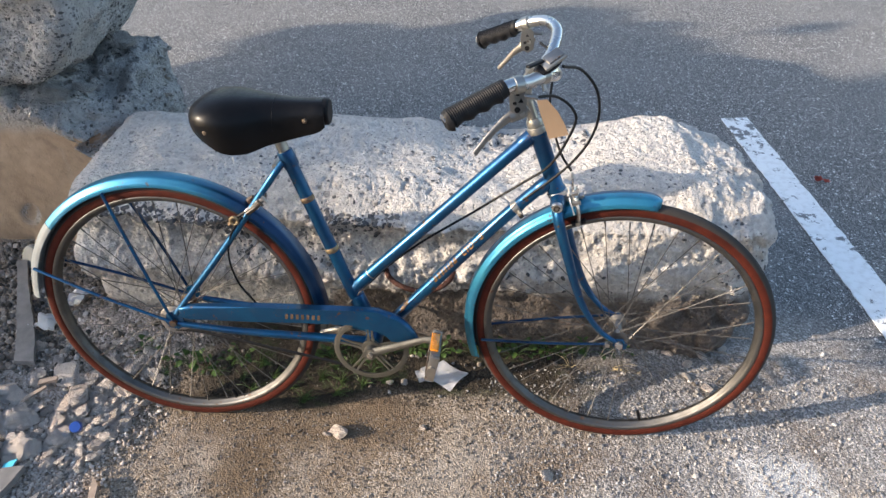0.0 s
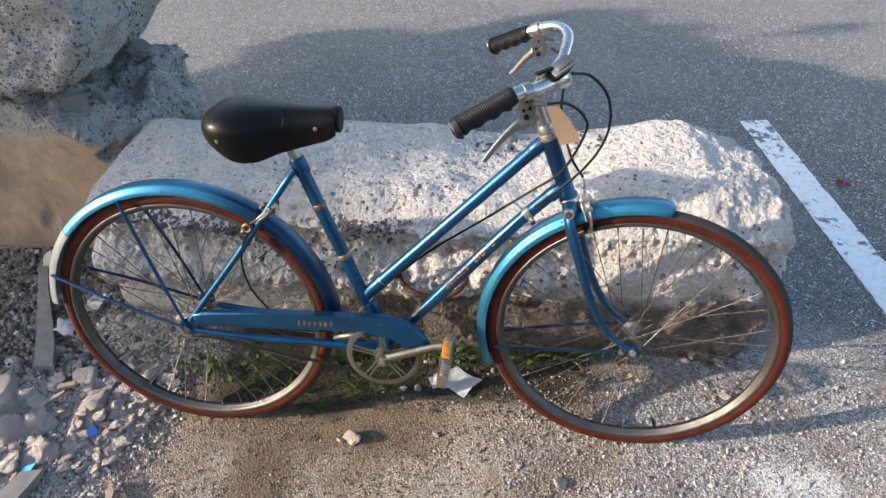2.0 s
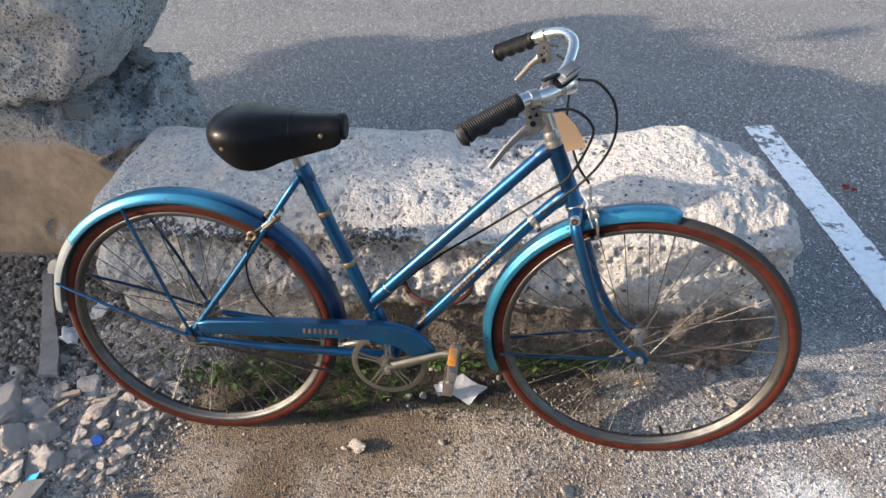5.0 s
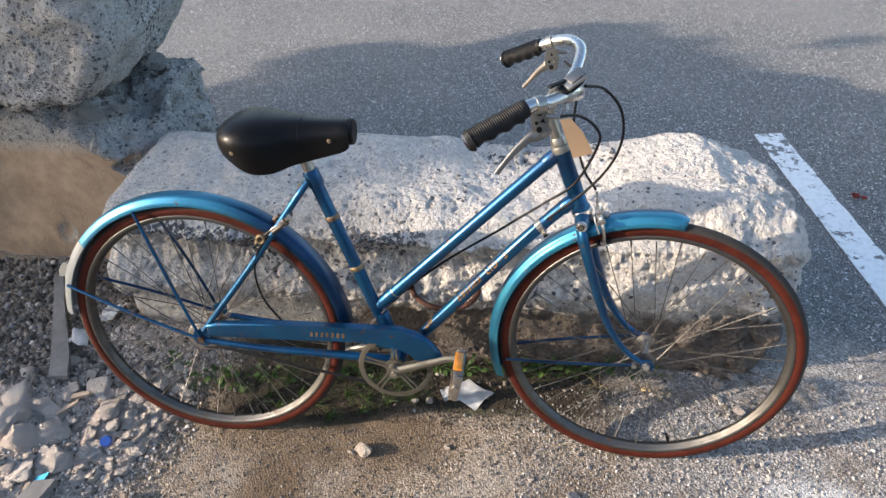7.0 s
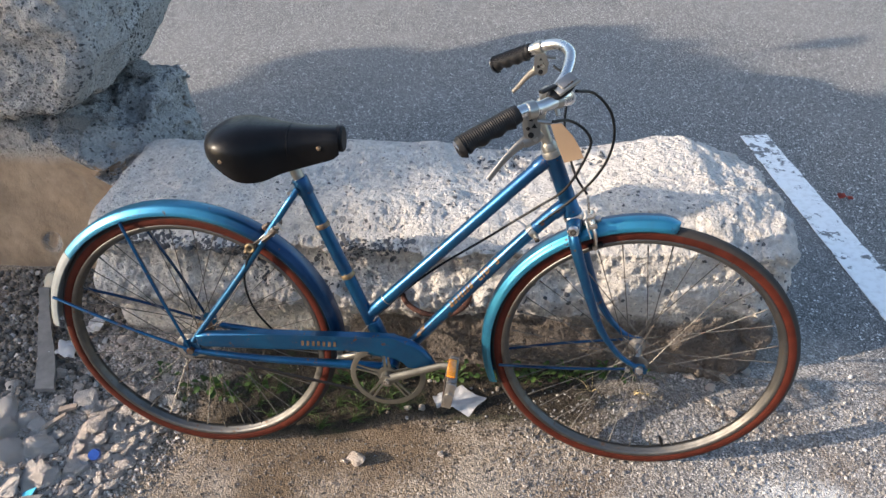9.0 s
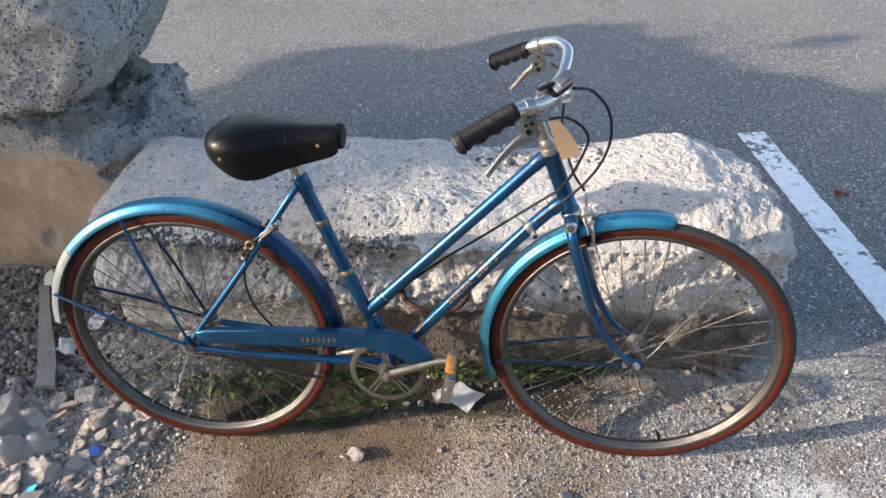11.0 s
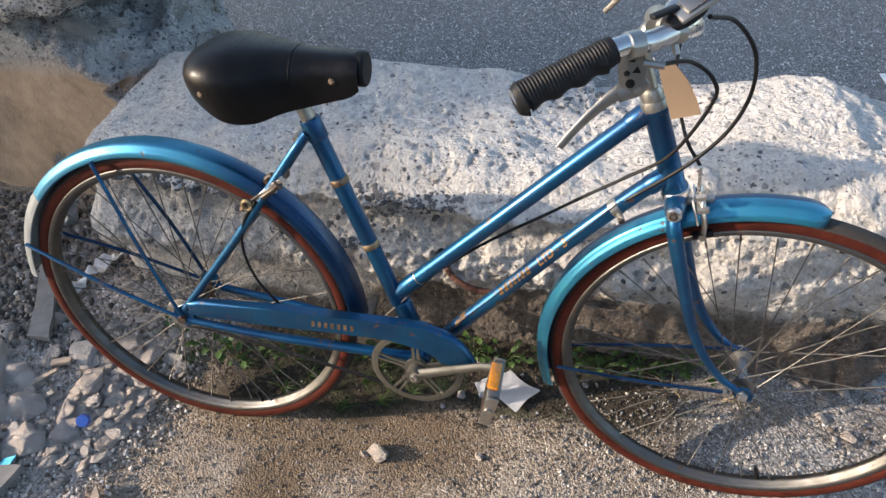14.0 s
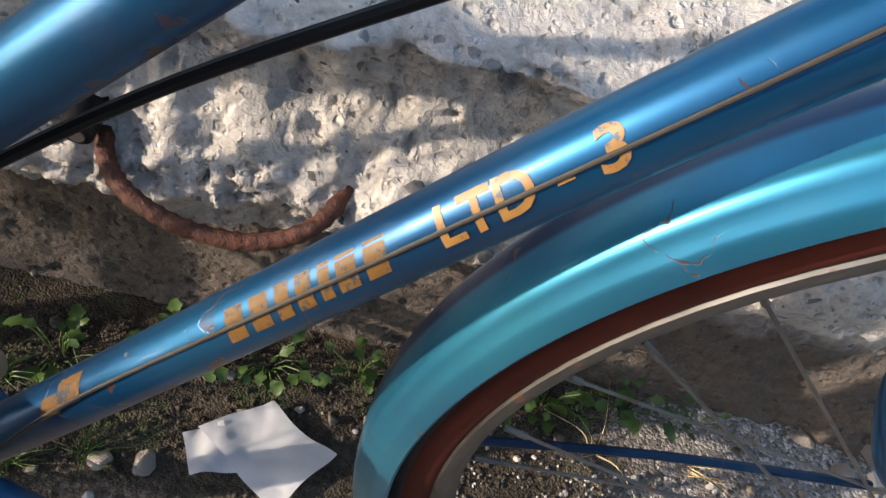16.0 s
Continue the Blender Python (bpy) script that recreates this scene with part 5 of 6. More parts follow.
def rear_brake():
    """Side-pull brake over the rear mudguard: thin arms, springs and a cable arm reaching out on the open side."""
    c = L(0.222, 0.634)
    up, out = L(0.80, 0.60).normalized(), L(-0.55, 0.83).normalized()
    near_ = Vector((0, -1, 0))
    body = part("brake_caliper", rod(c - L(0.02, 0.0), c + out * 0.012, 0.0070, 10), RUSTY, bike, "rusty steel side-pull brake caliper")
    for s in (-1, 1):
        y = Vector((0, -s, 0))
        pts = [c + up * 0.020 - y * 0.010, c + up * 0.016 + y * 0.018, c + y * 0.034 - up * 0.010, c + y * 0.035 - up * 0.034, c + y * 0.027 - up * 0.050]
        part("arm", sweep(bmesh.new(), smoothline(pts, 5), [0.0068, 0.0066, 0.0060, 0.0052, 0.0048], 8, flat=0.55), RUSTY, body)
        part("brake_block", box(bmesh.new(), (0.034, 0.009, 0.010), c + y * 0.024 - up * 0.054, None, 0.002), BLACK, body)
        part("spring", sweep(bmesh.new(), smoothline([c + up * 0.024 + out * 0.006, c + up * 0.020 + out * 0.010 + y * 0.022, c + out * 0.008 + y * 0.040 - up * 0.006, c + out * 0.004 + y * 0.038 - up * 0.034], 5), 0.0015, 6), CHROME, body)
    a = c + near_ * 0.040
    part("cable_arm", sweep(bmesh.new(), smoothline([c + up * 0.020, a + up * 0.024, a + near_ * 0.006 - up * 0.012], 4), [0.0052, 0.0046, 0.0050], 8, flat=0.6), RUSTY, body)
    part("yoke", sweep(bmesh.new(), smoothline([a + up * 0.046 + out * 0.002, a + up * 0.026 + out * 0.007, a + up * 0.002 + out * 0.004, a - up * 0.026 + out * 0.006], 4), [0.0026, 0.0042, 0.0036, 0.0024], 8, flat=0.6), STEEL, body)
    for k in range(3):
        part("adjuster", rod(a + up * (0.040 - 0.013 * k) - out * 0.006, a + up * (0.040 - 0.013 * k) + out * 0.011, 0.0040 - 0.0005 * k, 6), DARKWIRE if k == 1 else STEEL, body)
    part("centre_nut", rod(c + out * 0.004 + near_ * 0.020, c + out * 0.018 + near_ * 0.020, 0.0072, 6), RUSTY, body)
    for k, w in enumerate((0.002, -0.004)):
        part("quick_release", rod(a - up * 0.010 + out * (0.004 + w), a - up * 0.044 + out * (0.004 + w), 0.0024, 8), DARKWIRE, body)
    ring_ = [a - up * 0.048 + out * 0.004 + near_ * 0.004 + (up * math.cos(q) + out * math.sin(q)) * 0.0085 for q in (2 * math.pi * k / 16 for k in range(16))]
    part("barrel", sweep(bmesh.new(), ring_, 0.0034, 8, closed=True), BRASS, body, "brassy cable loop")
    part("cable_nut", rod(a - up * 0.056 + out * 0.004, a - up * 0.066 + out * 0.002, 0.0050, 8), BRONZE, body)


caliper((0.886, 0.670), Vector((0.94, 0, 0.34)), STEER)
rear_brake()
part("brake_pull", rod(L(0.886, 0.742, 0.026), L(0.896, 0.668, 0.030), 0.0026, 8), CHROME, bike)

# card tag tied to the stem
bm = bmesh.new()
tagrows = [((0.804, 0.886, 0.020), (0.824, 0.888, 0.018)), ((0.810, 0.868, 0.025), (0.848, 0.862, 0.016)), ((0.822, 0.838, 0.020), (0.863, 0.838, 0.018)), ((0.834, 0.810, 0.024), (0.872, 0.818, 0.018))]
sides = [[bm.verts.new(L(u, v, w + lift)) for pair in tagrows for u, v, w in pair] for lift in (0.0, 0.0008)]
for k in range(3):
    a = 2 * k
    bm.faces.new([sides[0][i] for i in (a, a + 1, a + 3, a + 2)])
    bm.faces.new([sides[1][i] for i in (a, a + 2, a + 3, a + 1)])
rim_ = [0, 1, 3, 5, 7, 6, 4, 2]
for a, b in zip(rim_, rim_[1:] + rim_[:1]):
    bm.faces.new((sides[0][a], sides[0][b], sides[1][b], sides[1][a]))
tag = part("card_tag", bm, CARD, bike, "blank buff card tag tied on")
part("string", sweep(bmesh.new(), smoothline([L(0.812, 0.868, 0.020), L(0.806, 0.880, 0.018), L(0.798, 0.890, 0.012)], 4), 0.001, 6), WHITE, tag)

# gold transfers on the down tube, bent round it
FOOT, RUN = L(0.60, 0.4385), (L(0.735, 0.597) - L(0.60, 0.4385)).normalized()
RISE = Vector((-RUN.z, 0, RUN.x))
DECAL = 0.0141


def wrapped(d, q, r=DECAL):
    """The place d along the down tube and q radians up from its near side."""
    return FOOT + RUN * d + r * (math.cos(q) * Vector((0, -1, 0)) + math.sin(q) * RISE)


def gold_patch(name, quads, parent, label=""):
    bm = bmesh.new()
    for d0, d1, q0, q1, slant in quads:
        rows = []
        for i in range(7):
            q = q0 + (q1 - q0) * i / 6
            k = slant * (i / 6)
            rows.append([bm.verts.new(wrapped(d0 + k, q)), bm.verts.new(wrapped(d1 + k, q))])
        for a, b in zip(rows, rows[1:]):
            bm.faces.new((a[0], a[1], b[1], b[0]))
        geom = bm.faces[:]
    bmesh.ops.solidify(bm, geom=bm.faces[:], thickness=-0.0004)
    return part(name, bm, GOLD, parent, label)


tube = [o for o in bike.children if o.name == "down_tube"][0]
Q0, Q1 = radians(8), radians(62)
d = 0.019
for wide in (0.0098, 0.0098, 0.0072, 0.0080, 0.0056, 0.0094, 0.0100):
    gold_patch("gold_bar", [(d, d + wide * 0.92, Q0, Q1, 0.0035)], tube)
    d += wide * 1.14 + 0.0016


def wrapped_text(body, at, size):
    """Letters of gold film laid round the tube."""
    cu = bpy.data.curves.new("lettering", "FONT")
    cu.body, cu.size, cu.resolution_u, cu.offset = body, 1.0, 3, 0.026
    cu.shear = 0.12
    tmp = bpy.data.objects.new("lettering", cu)
    scene.collection.objects.link(tmp)
    bpy.context.view_layer.update()
    me = bpy.data.meshes.new_from_object(tmp)
    bpy.data.objects.remove(tmp)
    bm = bmesh.new()
    bm.from_mesh(me)
    bmesh.ops.subdivide_edges(bm, edges=[e for e in bm.edges if e.calc_length() > 0.2], cuts=3)
    bmesh.ops.triangulate(bm, faces=bm.faces[:])
    for v in bm.verts:
        v.co = wrapped(at + v.co.x * size, Q0 + (Q1 - Q0) * v.co.y / 0.70, DECAL + 0.0003)
    part("lettering", bm, GOLD, tube, "worn gold lettering")


wrapped_text("LTD", 0.1150, 0.0195)
wrapped_text("-", 0.1570, 0.0190)
wrapped_text("3", 0.1700, 0.0225)
gold_patch("gold_patch", [(-0.100, -0.086, radians(25), radians(60), 0.006), (-0.086, -0.070, radians(30), radians(80), 0.005)], tube, "worn gold transfer at the foot of the tube")


# ---- rusty lifting loop cast into the block, and a pipe end beside it ----
PLUG = (0.450, 0.306)
bm = bmesh.new()
line = smoothline([(0.456, 0.335, 0.282), (0.463, 0.275, 0.284), (0.489, 0.242, 0.279), (0.535, 0.229, 0.268), (0.590, 0.232, 0.268), (0.632, 0.255, 0.287), (0.652, 0.330, 0.303)], 14)
sweep(bm, line, [0.0066 + 0.0010 * (i % 3 == 0) + 0.0006 * noise.noise(Vector((i * 0.7, 0, 0))) for i in range(len(line))], 12)
tagged(part("rebar_loop", bm, RUST), "bent loop of rusty ribbed steel bar set in the concrete", "steel bar")


bm = sweep(bmesh.new(), smoothline([(PLUG[0] - 0.004, 0.335, PLUG[1] + 0.004), (PLUG[0], 0.278, PLUG[1]), (PLUG[0] + 0.001, 0.262, PLUG[1] - 0.002)], 5), [0.0125, 0.0125, 0.0110], 16)
plug = tagged(part("pipe_end", bm, CABLE), "black plastic pipe end set in the broken concrete", "pipe")
part("bore", sweep(bmesh.new(), [(PLUG[0] + 0.001, 0.264, PLUG[1] - 0.002), (PLUG[0] + 0.001, 0.2605, PLUG[1] - 0.002)], 0.0060, 12), DULL, plug, "pale filling in the bore")


# ---- rubble and litter ----
def stone_mesh(seed, flat=0.7):
    """A broken lump: a ball cut by random planes and roughened."""
    rng = random.Random(seed)
    bm = bmesh.new()
    bmesh.ops.create_icosphere(bm, subdivisions=3, radius=1.0)
    cuts = []
    for _ in range(13):
        n = Vector((rng.gauss(0, 1), rng.gauss(0, 1), rng.gauss(0, 1))).normalized()
        cuts.append((n, rng.uniform(0.50, 0.82)))
    for v in bm.verts:
        for n, k in cuts:
            over = v.co.dot(n) - k
            if over > 0:
                v.co -= n * over * 0.97
        v.co += v.co.normalized() * (0.10 * fbm(v.co * 1.7 + Vector((seed, 0, 0)), 5) + chunks(v.co + Vector((seed, 0, 0)), 2.4, 0.16) + chunks(v.co + Vector((seed, 5, 0)), 5.0, 0.10))
        v.co.z *= flat
    me = bpy.data.meshes.new("stone")
    bm.to_mesh(me)
    bm.free()
    me.materials.append(RUBBLE)
    me.polygons.foreach_set("use_smooth", [False] * len(me.polygons))
    return me


STONES = [stone_mesh(i, 0.62 + 0.05 * (i % 4)) for i in range(10)]
rng = random.Random(5)


def stone(x, y, r, i=None, lift=0.22, name="rubble_stone", label="broken lump of pale concrete rubble", group="rubble stones"):
    ob = new(name, STONES[rng.randrange(10) if i is None else i])
    ob.matrix_basis = Matrix.LocRotScale((x, y, height(x, y) + r * lift), Euler((rng.uniform(-0.5, 0.5), rng.uniform(-0.5, 0.5), rng.uniform(0, 6.28))), (r * rng.uniform(0.9, 1.3), r * rng.uniform(0.85, 1.15), r * rng.uniform(0.48, 0.72)))
    return tagged(ob, label, "stone", group)


# the larger lumps of the heap
for x, y, r in ((-0.335, -0.125, 0.034), (-0.285, -0.005, 0.030), (-0.235, 0.055, 0.032), (-0.330, 0.085, 0.034), (-0.260, -0.055, 0.024), (-0.225, -0.055, 0.018), (-0.430, -0.145, 0.030), (-0.200, 0.020, 0.022), (-0.365, -0.030, 0.030), (-0.300, -0.185, 0.020),
                (-0.392, -0.165, 0.056), (-0.445, -0.09, 0.046), (-0.355, -0.085, 0.036), (-0.310, -0.045, 0.034), (-0.345, 0.010, 0.046), (-0.400, 0.075, 0.046), (-0.290, 0.045, 0.030),
                (-0.255, 0.000, 0.028), (-0.215, -0.010, 0.022), (-0.510, -0.02, 0.036), (-0.315, 0.130, 0.046), (-0.250, 0.105, 0.038),
                (-0.470, 0.060, 0.026), (-0.520, 0.150, 0.024), (-0.455, -0.210, 0.036), (-0.530, -0.28, 0.040), (-0.375, 0.165, 0.030), (-0.62, 0.10, 0.03), (-0.295, -0.135, 0.016), (-0.270, -0.090, 0.018), (-0.545, -0.070, 0.062), (-0.500, -0.130, 0.050), (-0.580, 0.000, 0.045), (-0.470, -0.030, 0.034)):
    stone(x, y, r)
for k in range(265):
    y = rng.gauss(-0.04, 0.13)
    x = -0.19 + 0.35 * min(0.0, y + 0.03) - abs(rng.gauss(0.0, 0.13)) + 0.02 * rng.gauss(0, 1)
    if y > 0.20:
        x -= 0.12
    stone(x, y, rng.choice((0.009, 0.011, 0.014, 0.018, 0.023)), None, 0.25)
for x, y, r, i in ((0.362, -0.040, 0.028, 1), (0.335, -0.045, 0.014, 2), (0.579, -0.008, 0.011, 3), (0.893, -0.128, 0.021, 4), (0.792, -0.086, 0.010, 5), (1.357, 0.299, 0.030, 6), (1.310, 0.262, 0.016, 7),
                   (1.345, 0.173, 0.019, 8), (1.300, 0.215, 0.014, 1), (0.475, 0.137, 0.013, 2), (0.514, 0.140, 0.014, 3), (1.420, 0.33, 0.016, 5), (1.262, 0.30, 0.018, 0), (1.08, -0.06, 0.008, 7), (1.45, 0.10, 0.012, 6), (1.395, 0.12, 0.010, 4), (1.57, 0.28, 0.015, 2)):
    stone(x, y, r, i, 0.4, "loose_stone", "loose pale stone lying on the gravel", "loose stones")
# wedge stones between the stacked blocks
for x, y, z, r, i in ((-0.565, 0.690, 0.575, 0.036, 3), (-0.500, 0.735, 0.570, 0.028, 8), (-0.470, 0.985, 0.615, 0.040, 5), (-0.600, 0.830, 0.590, 0.040, 6)):
    me = STONES[i].copy()
    me.materials[0] = BOULDER
    ob = new("wedge_stone", me)
    ob.matrix_basis = Matrix.LocRotScale((x, y, z), Euler((0.3, 0.2, 0.6)), (r * 1.3, r * 0.9, r * 0.9))
    tagged(ob, "grey chunk of concrete wedged between stacked blocks", "stone", "wedge stones")

# fine grit: thousands of chips, one stuff
def grit_field(name, mt, label, seed, *fields):
    """Loose chips: each field gives (x, y, radius) from a random source."""
    nrng = np.random.default_rng(seed)
    phi = (1 + 5 ** 0.5) / 2
    ico = np.array([(-1, phi, 0), (1, phi, 0), (-1, -phi, 0), (1, -phi, 0), (0, -1, phi), (0, 1, phi), (0, -1, -phi), (0, 1, -phi), (phi, 0, -1), (phi, 0, 1), (-phi, 0, -1), (-phi, 0, 1)]) / 1.9
    tri = [(0, 11, 5), (0, 5, 1), (0, 1, 7), (0, 7, 10), (0, 10, 11), (1, 5, 9), (5, 11, 4), (11, 10, 2), (10, 7, 6), (7, 1, 8), (3, 9, 4), (3, 4, 2), (3, 2, 6), (3, 6, 8), (3, 8, 9), (4, 9, 5), (2, 4, 11), (6, 2, 10), (8, 6, 7), (9, 8, 1)]
    verts, faces = [], []
    spots = [f(nrng) for count, f in fields for _ in range(count)]
    for x, y, r in spots:
        z = height(x, y) + r * 0.35
        base = len(verts)
        m = np.array(Euler(nrng.uniform(0, 6, 3)).to_matrix())
        pts = (ico * nrng.uniform(0.7, 1.15, (12, 1)) * np.array([1.15, 0.9, 0.75]) * r) @ m.T + np.array([x, y, z])
        verts.extend(pts.tolist())
        faces.extend([(a + base, b + base, c + base) for a, b, c in tri])
    return tagged(raw(name, verts, faces, mt, smooth=False), label, "gravel", kind="stuff")


def heap_spot(g):
    y = g.uniform(-0.40, 0.30)
    return (-0.15 + 0.2 * min(0.0, y) - abs(g.normal(0.0, 0.26)) + 0.03 * g.normal(), y, 0.0018 + 0.0055 * g.random() ** 2)


grit_field("gravel", GRIT, "loose tan and grey gravel chips scattered on the ground", 11,
           (6000, lambda g: (g.uniform(-0.35, 0.95), g.uniform(-0.42, 0.03), 0.0014 + 0.0026 * g.random() ** 3)),
           (4200, lambda g: (g.normal(-0.70, 0.22), g.uniform(0.05, 0.62), 0.003 + 0.011 * g.random() ** 2.5)),
           (160, lambda g: (g.uniform(-0.35, 1.45), g.normal(0.23, 0.05), 0.002 + 0.007 * g.random() ** 2)))
grit_field("grey_chippings", GREYGRIT, "loose grey and white stone chippings on the ground", 14,
           (6500, lambda g: (g.uniform(0.75, 1.85), g.uniform(-0.42, 0.22), 0.0015 + 0.0032 * g.random() ** 3)),
           (900, lambda g: (g.normal(1.4, 0.25), g.normal(0.1, 0.15), 0.002 + 0.006 * g.random() ** 4)))
grit_field("soil_crumbs", SOIL, "dark crumbs of soil along the foot of the block", 13,
           (5200, lambda g: (g.uniform(-0.15, 1.0), g.uniform(0.06, 0.29), 0.0010 + 0.0030 * g.random() ** 3)))
grit_field("rubble_chips", CHIPS, "pale crushed concrete chips of the rubble heap", 12, (5200, heap_spot),
           (1500, lambda g: (g.uniform(-0.42, -0.08), 0.29 - abs(g.normal(0.0, 0.045)), 0.0016 + 0.004 * g.random() ** 2.5)))


def board(name, pts, thick, mt, label, category="board", tilt=None):
    """A split piece of board: an outline with thickness, its edges uneven."""
    bm = bmesh.new()
    z = max(height(x, y) for x, y in pts) + 0.006
    outline = ragged(pts, 0.02, 0.003)
    lift = [(tilt or (0, 0))[0] * (x - pts[0][0]) + (tilt or (0, 0))[1] * (y - pts[0][1]) for x, y in outline]
    a = [bm.verts.new((x, y, z + k)) for (x, y), k in zip(outline, lift)]
    b = [bm.verts.new((x, y, z + k + thick)) for (x, y), k in zip(outline, lift)]
    n = len(a)
    bm.faces.new(a)
    bm.faces.new(b)
    for i in range(n):
        bm.faces.new((a[i], a[(i + 1) % n], b[(i + 1) % n], b[i]))
    return tagged(part(name, bm, mt), label, category)


board("grey_board", [(-0.545, 0.080), (-0.492, 0.085), (-0.545, 0.19), (-0.605, 0.28), (-0.672, 0.383), (-0.740, 0.50), (-0.775, 0.50), (-0.706, 0.38), (-0.645, 0.27), (-0.600, 0.19)], 0.016, WOOD, "weathered grey piece of board lying on rubble")
board("grey_slab", [(-0.400, -0.235), (-0.350, -0.225), (-0.375, -0.34), (-0.445, -0.36)], 0.018, WOOD, "flat grey broken slab lying in rubble", "slab", (0.0, 0.0))
board("grey_shard", [(-0.288, -0.28), (-0.285, -0.37), (-0.355, -0.38), (-0.335, -0.33)], 0.014, WOOD, "pointed grey shard of board on gravel", "shard")
board("pale_splinter", [(-0.195, -0.222), (-0.172, -0.245), (-0.150, -0.320), (-0.168, -0.315)], 0.012, TAN, "pale pointed splinter of stone on gravel", "shard", (0.1, 0.0))
board("broken_lath", [(-0.465, -0.035), (-0.415, 0.005), (-0.410, -0.003), (-0.458, -0.047)], 0.006, TAN, "tan splinter of broken wood on rubble", "splinter", (0.2, 0.1))
board("turquoise_scrap", [(-0.412, -0.215), (-0.378, -0.205), (-0.388, -0.262), (-0.420, -0.268)], 0.003, CYAN, "turquoise scrap of plastic in the rubble", "plastic scrap", (0.3, 0.2))


# crumpled sheets
def sheet(name, corners, lift, crumple, mt, label, seed=0.0, n=22):
    bm = bmesh.new()
    a, b, c, d = [Vector((*p, 0)) for p in corners]
    grid = []
    for i in range(n + 1):
        row = []
        for j in range(n + 1):
            s, t = i / n, j / n
            p = a.lerp(b, s).lerp(d.lerp(c, s), t)
            k = Vector((p.x * 11 + seed, p.y * 11, seed))
            z = height(p.x, p.y) + 0.009 + lift * (0.5 + 0.5 * math.sin(7 * s + 4 * t + seed)) + crumple * abs(noise.noise(k * 1.4)) + crumple * 0.6 * abs(noise.noise(k * 3.3))
            row.append(bm.verts.new((p.x + 0.006 * noise.noise(k * 2), p.y + 0.006 * noise.noise(k * 2 + Vector((9, 0, 0))), z)))
        grid.append(row)
    for i in range(n):
        for j in range(n):
            bm.faces.new((grid[i][j], grid[i + 1][j], grid[i + 1][j + 1], grid[i][j + 1]))
    bmesh.ops.solidify(bm, geom=bm.faces[:], thickness=0.0006)
    return tagged(part(name, bm, mt), label, "paper")


sheet("paper_scrap", [(0.552, 0.182), (0.618, 0.221), (0.688, 0.177), (0.644, 0.110)], 0.002, 0.007, PAPER, "creased white scrap of paper lying on gravel", 0.3)
sheet("paper_scrap", [(0.538, 0.172), (0.576, 0.192), (0.598, 0.146), (0.559, 0.135)], 0.004, 0.006, PAPER, "creased white scrap of paper lying on gravel", 1.3)
sheet("crumpled_wrapper", [(-0.585, 0.215), (-0.500, 0.195), (-0.495, 0.285), (-0.555, 0.250)], 0.010, 0.045, PAPER, "dirty white crumpled wrapper among rubble", 2.1)
sheet("crumpled_wrapper", [(-0.520, 0.275), (-0.460, 0.280), (-0.450, 0.375), (-0.515, 0.365)], 0.010, 0.060, PAPER, "dirty white crumpled wrapper among rubble", 4.7)
bm = bmesh.new()
bmesh.ops.create_cone(bm, segments=18, radius1=0.015, radius2=0.013, depth=0.014, cap_ends=True, matrix=Matrix.Translation((-0.291, -0.100, 0.048)) @ pose(0, 0, 0, 35, 20, 0))
tagged(part("bottle_cap", bm, BLUECAP), "blue plastic bottle cap lying on rubble", "bottle cap")
bm = bmesh.new()
bmesh.ops.create_cone(bm, segments=28, radius1=0.043, radius2=0.040, depth=0.03, cap_ends=True, matrix=Matrix.Translation((-0.725, 0.515, 0.075)) @ pose(0, 0, 0, 62, 0, -25))
bmesh.ops.bevel(bm, geom=bm.edges[:], offset=0.003, segments=2, affect="EDGES")
tagged(part("round_lid", bm, WHITE), "dirty pale round lid lying against rubble", "lid")
for x, y, r in ((2.02, 1.27, 0.016), (2.045, 1.25, 0.012)):
    sheet("red_scrap", [(x - r, y - r), (x + r, y - r * 0.6), (x + r * 0.8, y + r), (x - r, y + r * 0.7)], 0.002, 0.010, REDLEAF, "small red scrap lying on the asphalt", x, 5)


# ---- weeds at the foot of the block ----
def leaf_mesh():
    """A lobed, folded leaf, one unit long."""
    bm = bmesh.new()
    mid, left, right = [], [], []
    for i in range(8):
        t = i / 7
        half = 0.42 * math.sin(math.pi * min(1.0, t * 0.93 + 0.06)) ** 0.8 * (1 + 0.22 * math.cos(t * 15))
        z = 0.25 * t - 0.42 * t * t
        mid.append(bm.verts.new((0, t, z)))
        left.append(bm.verts.new((-half, t + 0.05, z + 0.16 * half)))
        right.append(bm.verts.new((half, t + 0.05, z + 0.16 * half)))
    for i in range(7):
        bm.faces.new((mid[i], left[i], left[i + 1], mid[i + 1]))
        bm.faces.new((right[i], mid[i], mid[i + 1], right[i + 1]))
    me = bpy.data.meshes.new("leaf")
    bm.to_mesh(me)
    bm.free()
    me.materials.append(LEAF)
    me.polygons.foreach_set("use_smooth", [True] * len(me.polygons))
    return me


LEAFM = leaf_mesh()


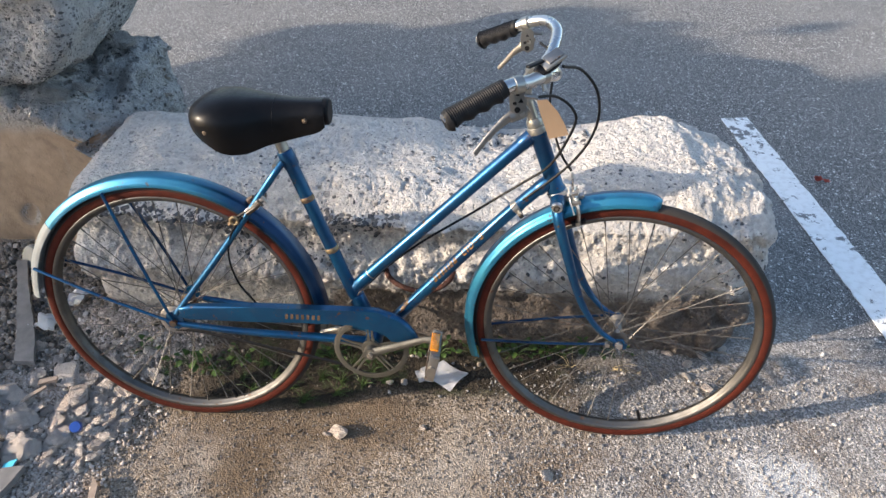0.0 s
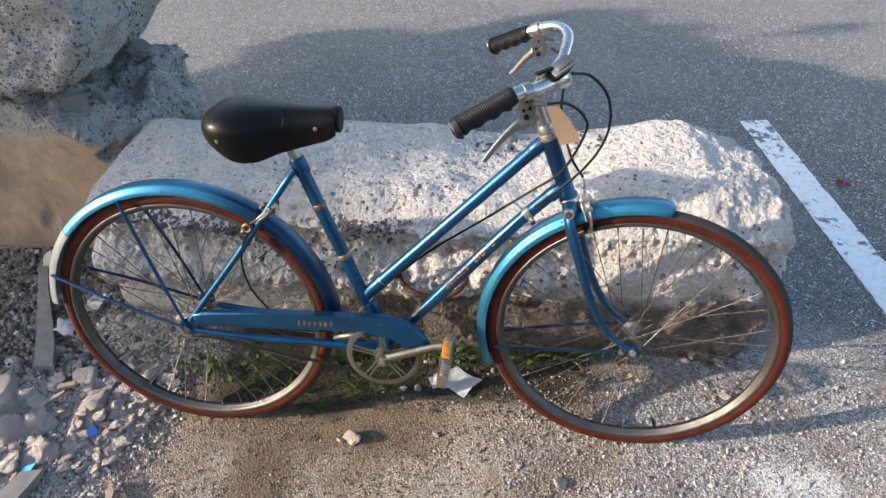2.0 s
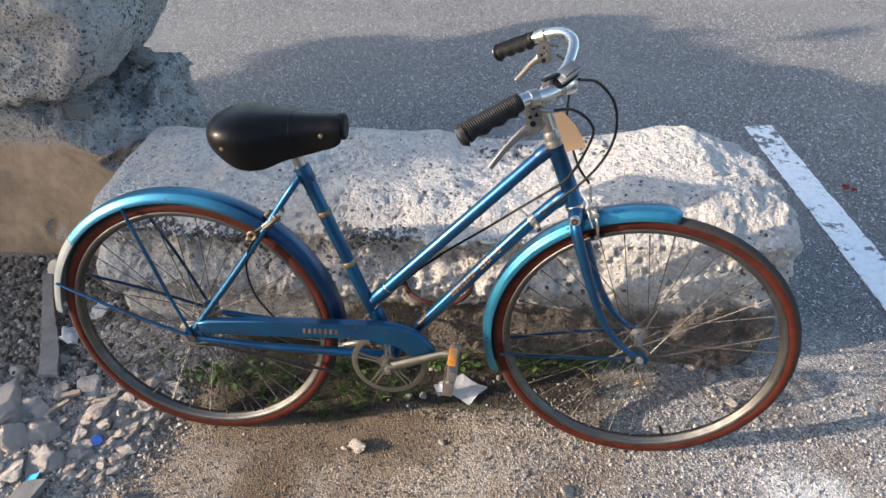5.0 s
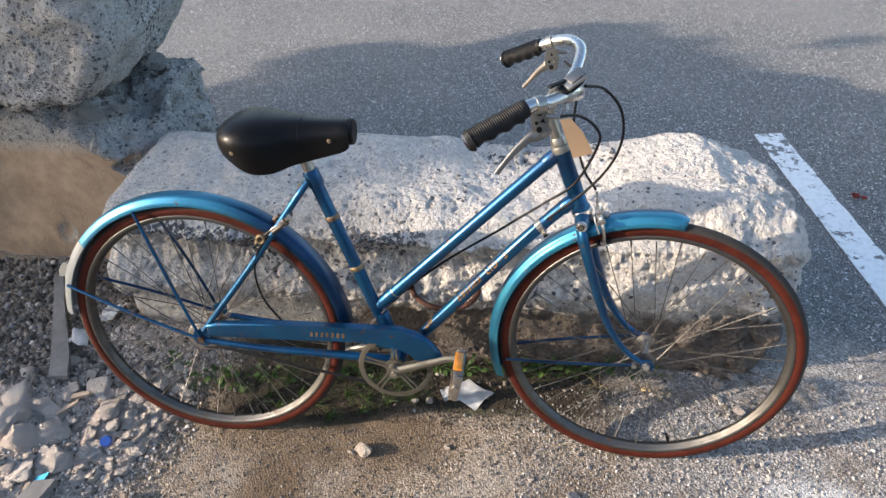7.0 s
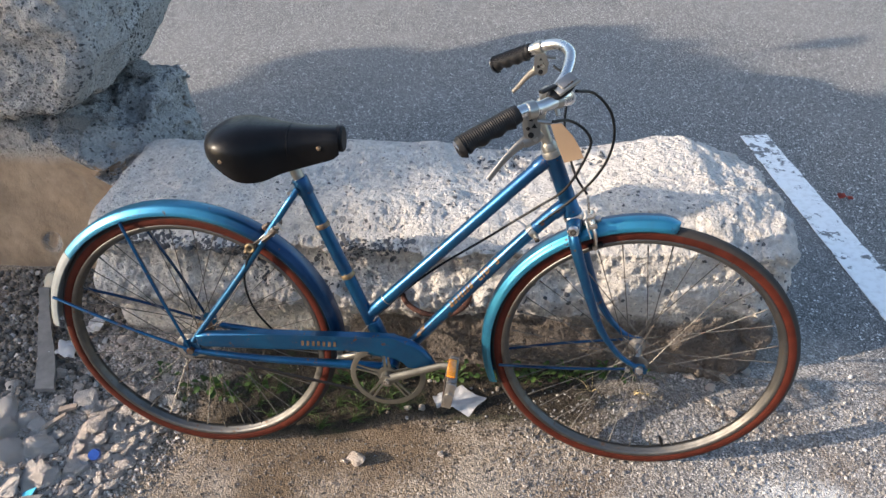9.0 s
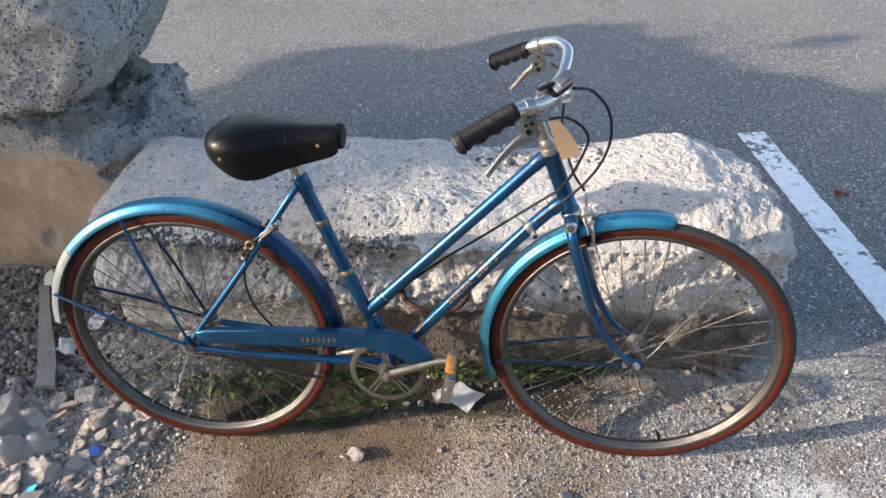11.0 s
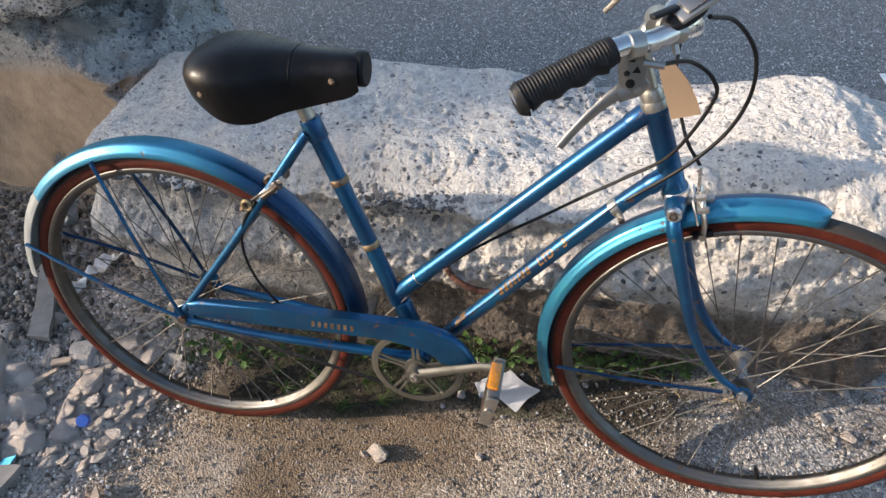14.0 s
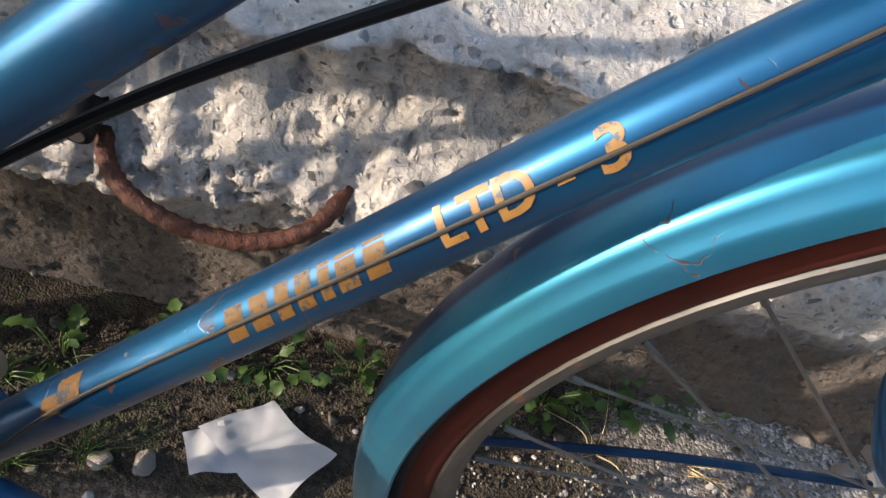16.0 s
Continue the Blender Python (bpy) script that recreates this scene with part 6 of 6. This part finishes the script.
def weed(x, y, leaves, size, spread, label="small green weed growing at the foot of concrete"):
    root = new("weed")
    root.location = (x, y, height(x, y))
    tagged(root, label, "weed", "weeds")
    for _ in range(leaves):
        a = rng.uniform(0, 6.28)
        d = spread * math.sqrt(rng.random())
        h = rng.uniform(0.005, 0.05) * (1.2 - d / max(spread, 1e-3) * 0.6)
        tip = Vector((d * math.cos(a), d * math.sin(a) * 0.6, h))
        part("stem", sweep(bmesh.new(), [(tip.x * 0.2, tip.y * 0.2, -0.004), tip * 0.6 + Vector((0, 0, 0.004)), tip], 0.0009, 5), LEAF, root)
        lf = new("leaf", LEAFM)
        lf.parent = root
        s = size * rng.uniform(0.5, 1.05)
        lf.matrix_basis = Matrix.LocRotScale(tip, Euler((rng.uniform(-0.2, 0.7), rng.uniform(-0.4, 0.4), a - 1.57 + rng.uniform(-0.7, 0.7))), (s * 0.9, s, s))


for x, y, k, s, sp in ((-0.235, 0.185, 9, 0.022, 0.035), (-0.100, 0.165, 14, 0.032, 0.045), (-0.045, 0.150, 10, 0.028, 0.04), (0.05, 0.185, 12, 0.020, 0.06), (0.30, 0.225, 16, 0.020, 0.05),
                       (0.40, 0.235, 14, 0.020, 0.05), (0.52, 0.262, 24, 0.020, 0.05), (0.60, 0.268, 16, 0.018, 0.05), (0.70, 0.272, 14, 0.019, 0.045), (0.82, 0.275, 28, 0.022, 0.06), (0.92, 0.285, 24, 0.020, 0.05),
                       (1.03, 0.300, 18, 0.024, 0.05), (1.12, 0.302, 8, 0.018, 0.05)):
    weed(x, y, k, s, sp)


def grass_tuft(x, y, blades, reach, lean, mt, label):
    root = new("grass_tuft")
    root.location = (x, y, height(x, y))
    tagged(root, label, "grass", "dry grass")
    for _ in range(blades):
        a = rng.gauss(lean, 0.9)
        k = reach * rng.uniform(0.5, 1.1)
        up = rng.uniform(0.15, 0.9) * k
        pts = smoothline([(rng.uniform(-0.01, 0.01), rng.uniform(-0.01, 0.01), -0.003), (0.4 * k * math.cos(a), 0.4 * k * math.sin(a), up * 0.7), (k * math.cos(a), k * math.sin(a), up * rng.uniform(0.5, 1.0))], 4)
        part("blade", sweep(bmesh.new(), pts, [0.0009, 0.0008, 0.0003], 4, flat=0.5), mt, root)


grass_tuft(1.10, 0.235, 6, 0.11, 0.0, STRAW, "tuft of dry straw-coloured grass by the wheel")
grass_tuft(0.98, 0.23, 6, 0.08, 2.8, STRAW, "tuft of dry straw-coloured grass by the wheel")
grass_tuft(0.10, 0.17, 26, 0.06, 1.0, LEAF, "tuft of thin green grass at the block's foot")
grass_tuft(0.22, 0.18, 26, 0.06, 1.0, LEAF, "tuft of thin green grass at the block's foot")
grass_tuft(0.36, 0.20, 22, 0.05, 1.0, LEAF, "tuft of thin green grass at the block's foot")


# long pale shards stuck in the heap
board("pale_splinter", [(-0.272, -0.295), (-0.258, -0.300), (-0.236, -0.385), (-0.250, -0.388)], 0.012, TAN, "pale pointed splinter of stone on gravel", "shard", (0.1, 0.0))
board("broken_lath", [(-0.600, -0.215), (-0.500, -0.195), (-0.498, -0.208), (-0.598, -0.232)], 0.008, TAN, "tan splinter of broken wood on rubble", "splinter", (0.1, 0.1))
board("broken_lath", [(-0.455, 0.035), (-0.405, 0.045), (-0.402, 0.032), (-0.452, 0.020)], 0.008, TAN, "tan splinter of broken wood on rubble", "splinter", (0.15, 0.1))
for x, y, k in ((-0.16, 0.12, 16), (-0.02, 0.13, 20), (0.06, 0.12, 20), (0.15, 0.13, 22), (0.20, 0.10, 18), (0.28, 0.14, 22), (0.34, 0.13, 20), (0.44, 0.20, 18), (0.76, 0.26, 14), (0.96, 0.27, 14), (0.10, 0.08, 24), (0.25, 0.06, 24), (0.33, 0.09, 24), (0.40, 0.12, 24), (0.46, 0.14, 22), (0.19, 0.17, 24), (0.31, 0.18, 24), (0.42, 0.17, 24), (0.02, 0.17, 22)):
    grass_tuft(x, y, k, 0.045, 1.0, LEAF, "tuft of thin green grass at the block's foot")
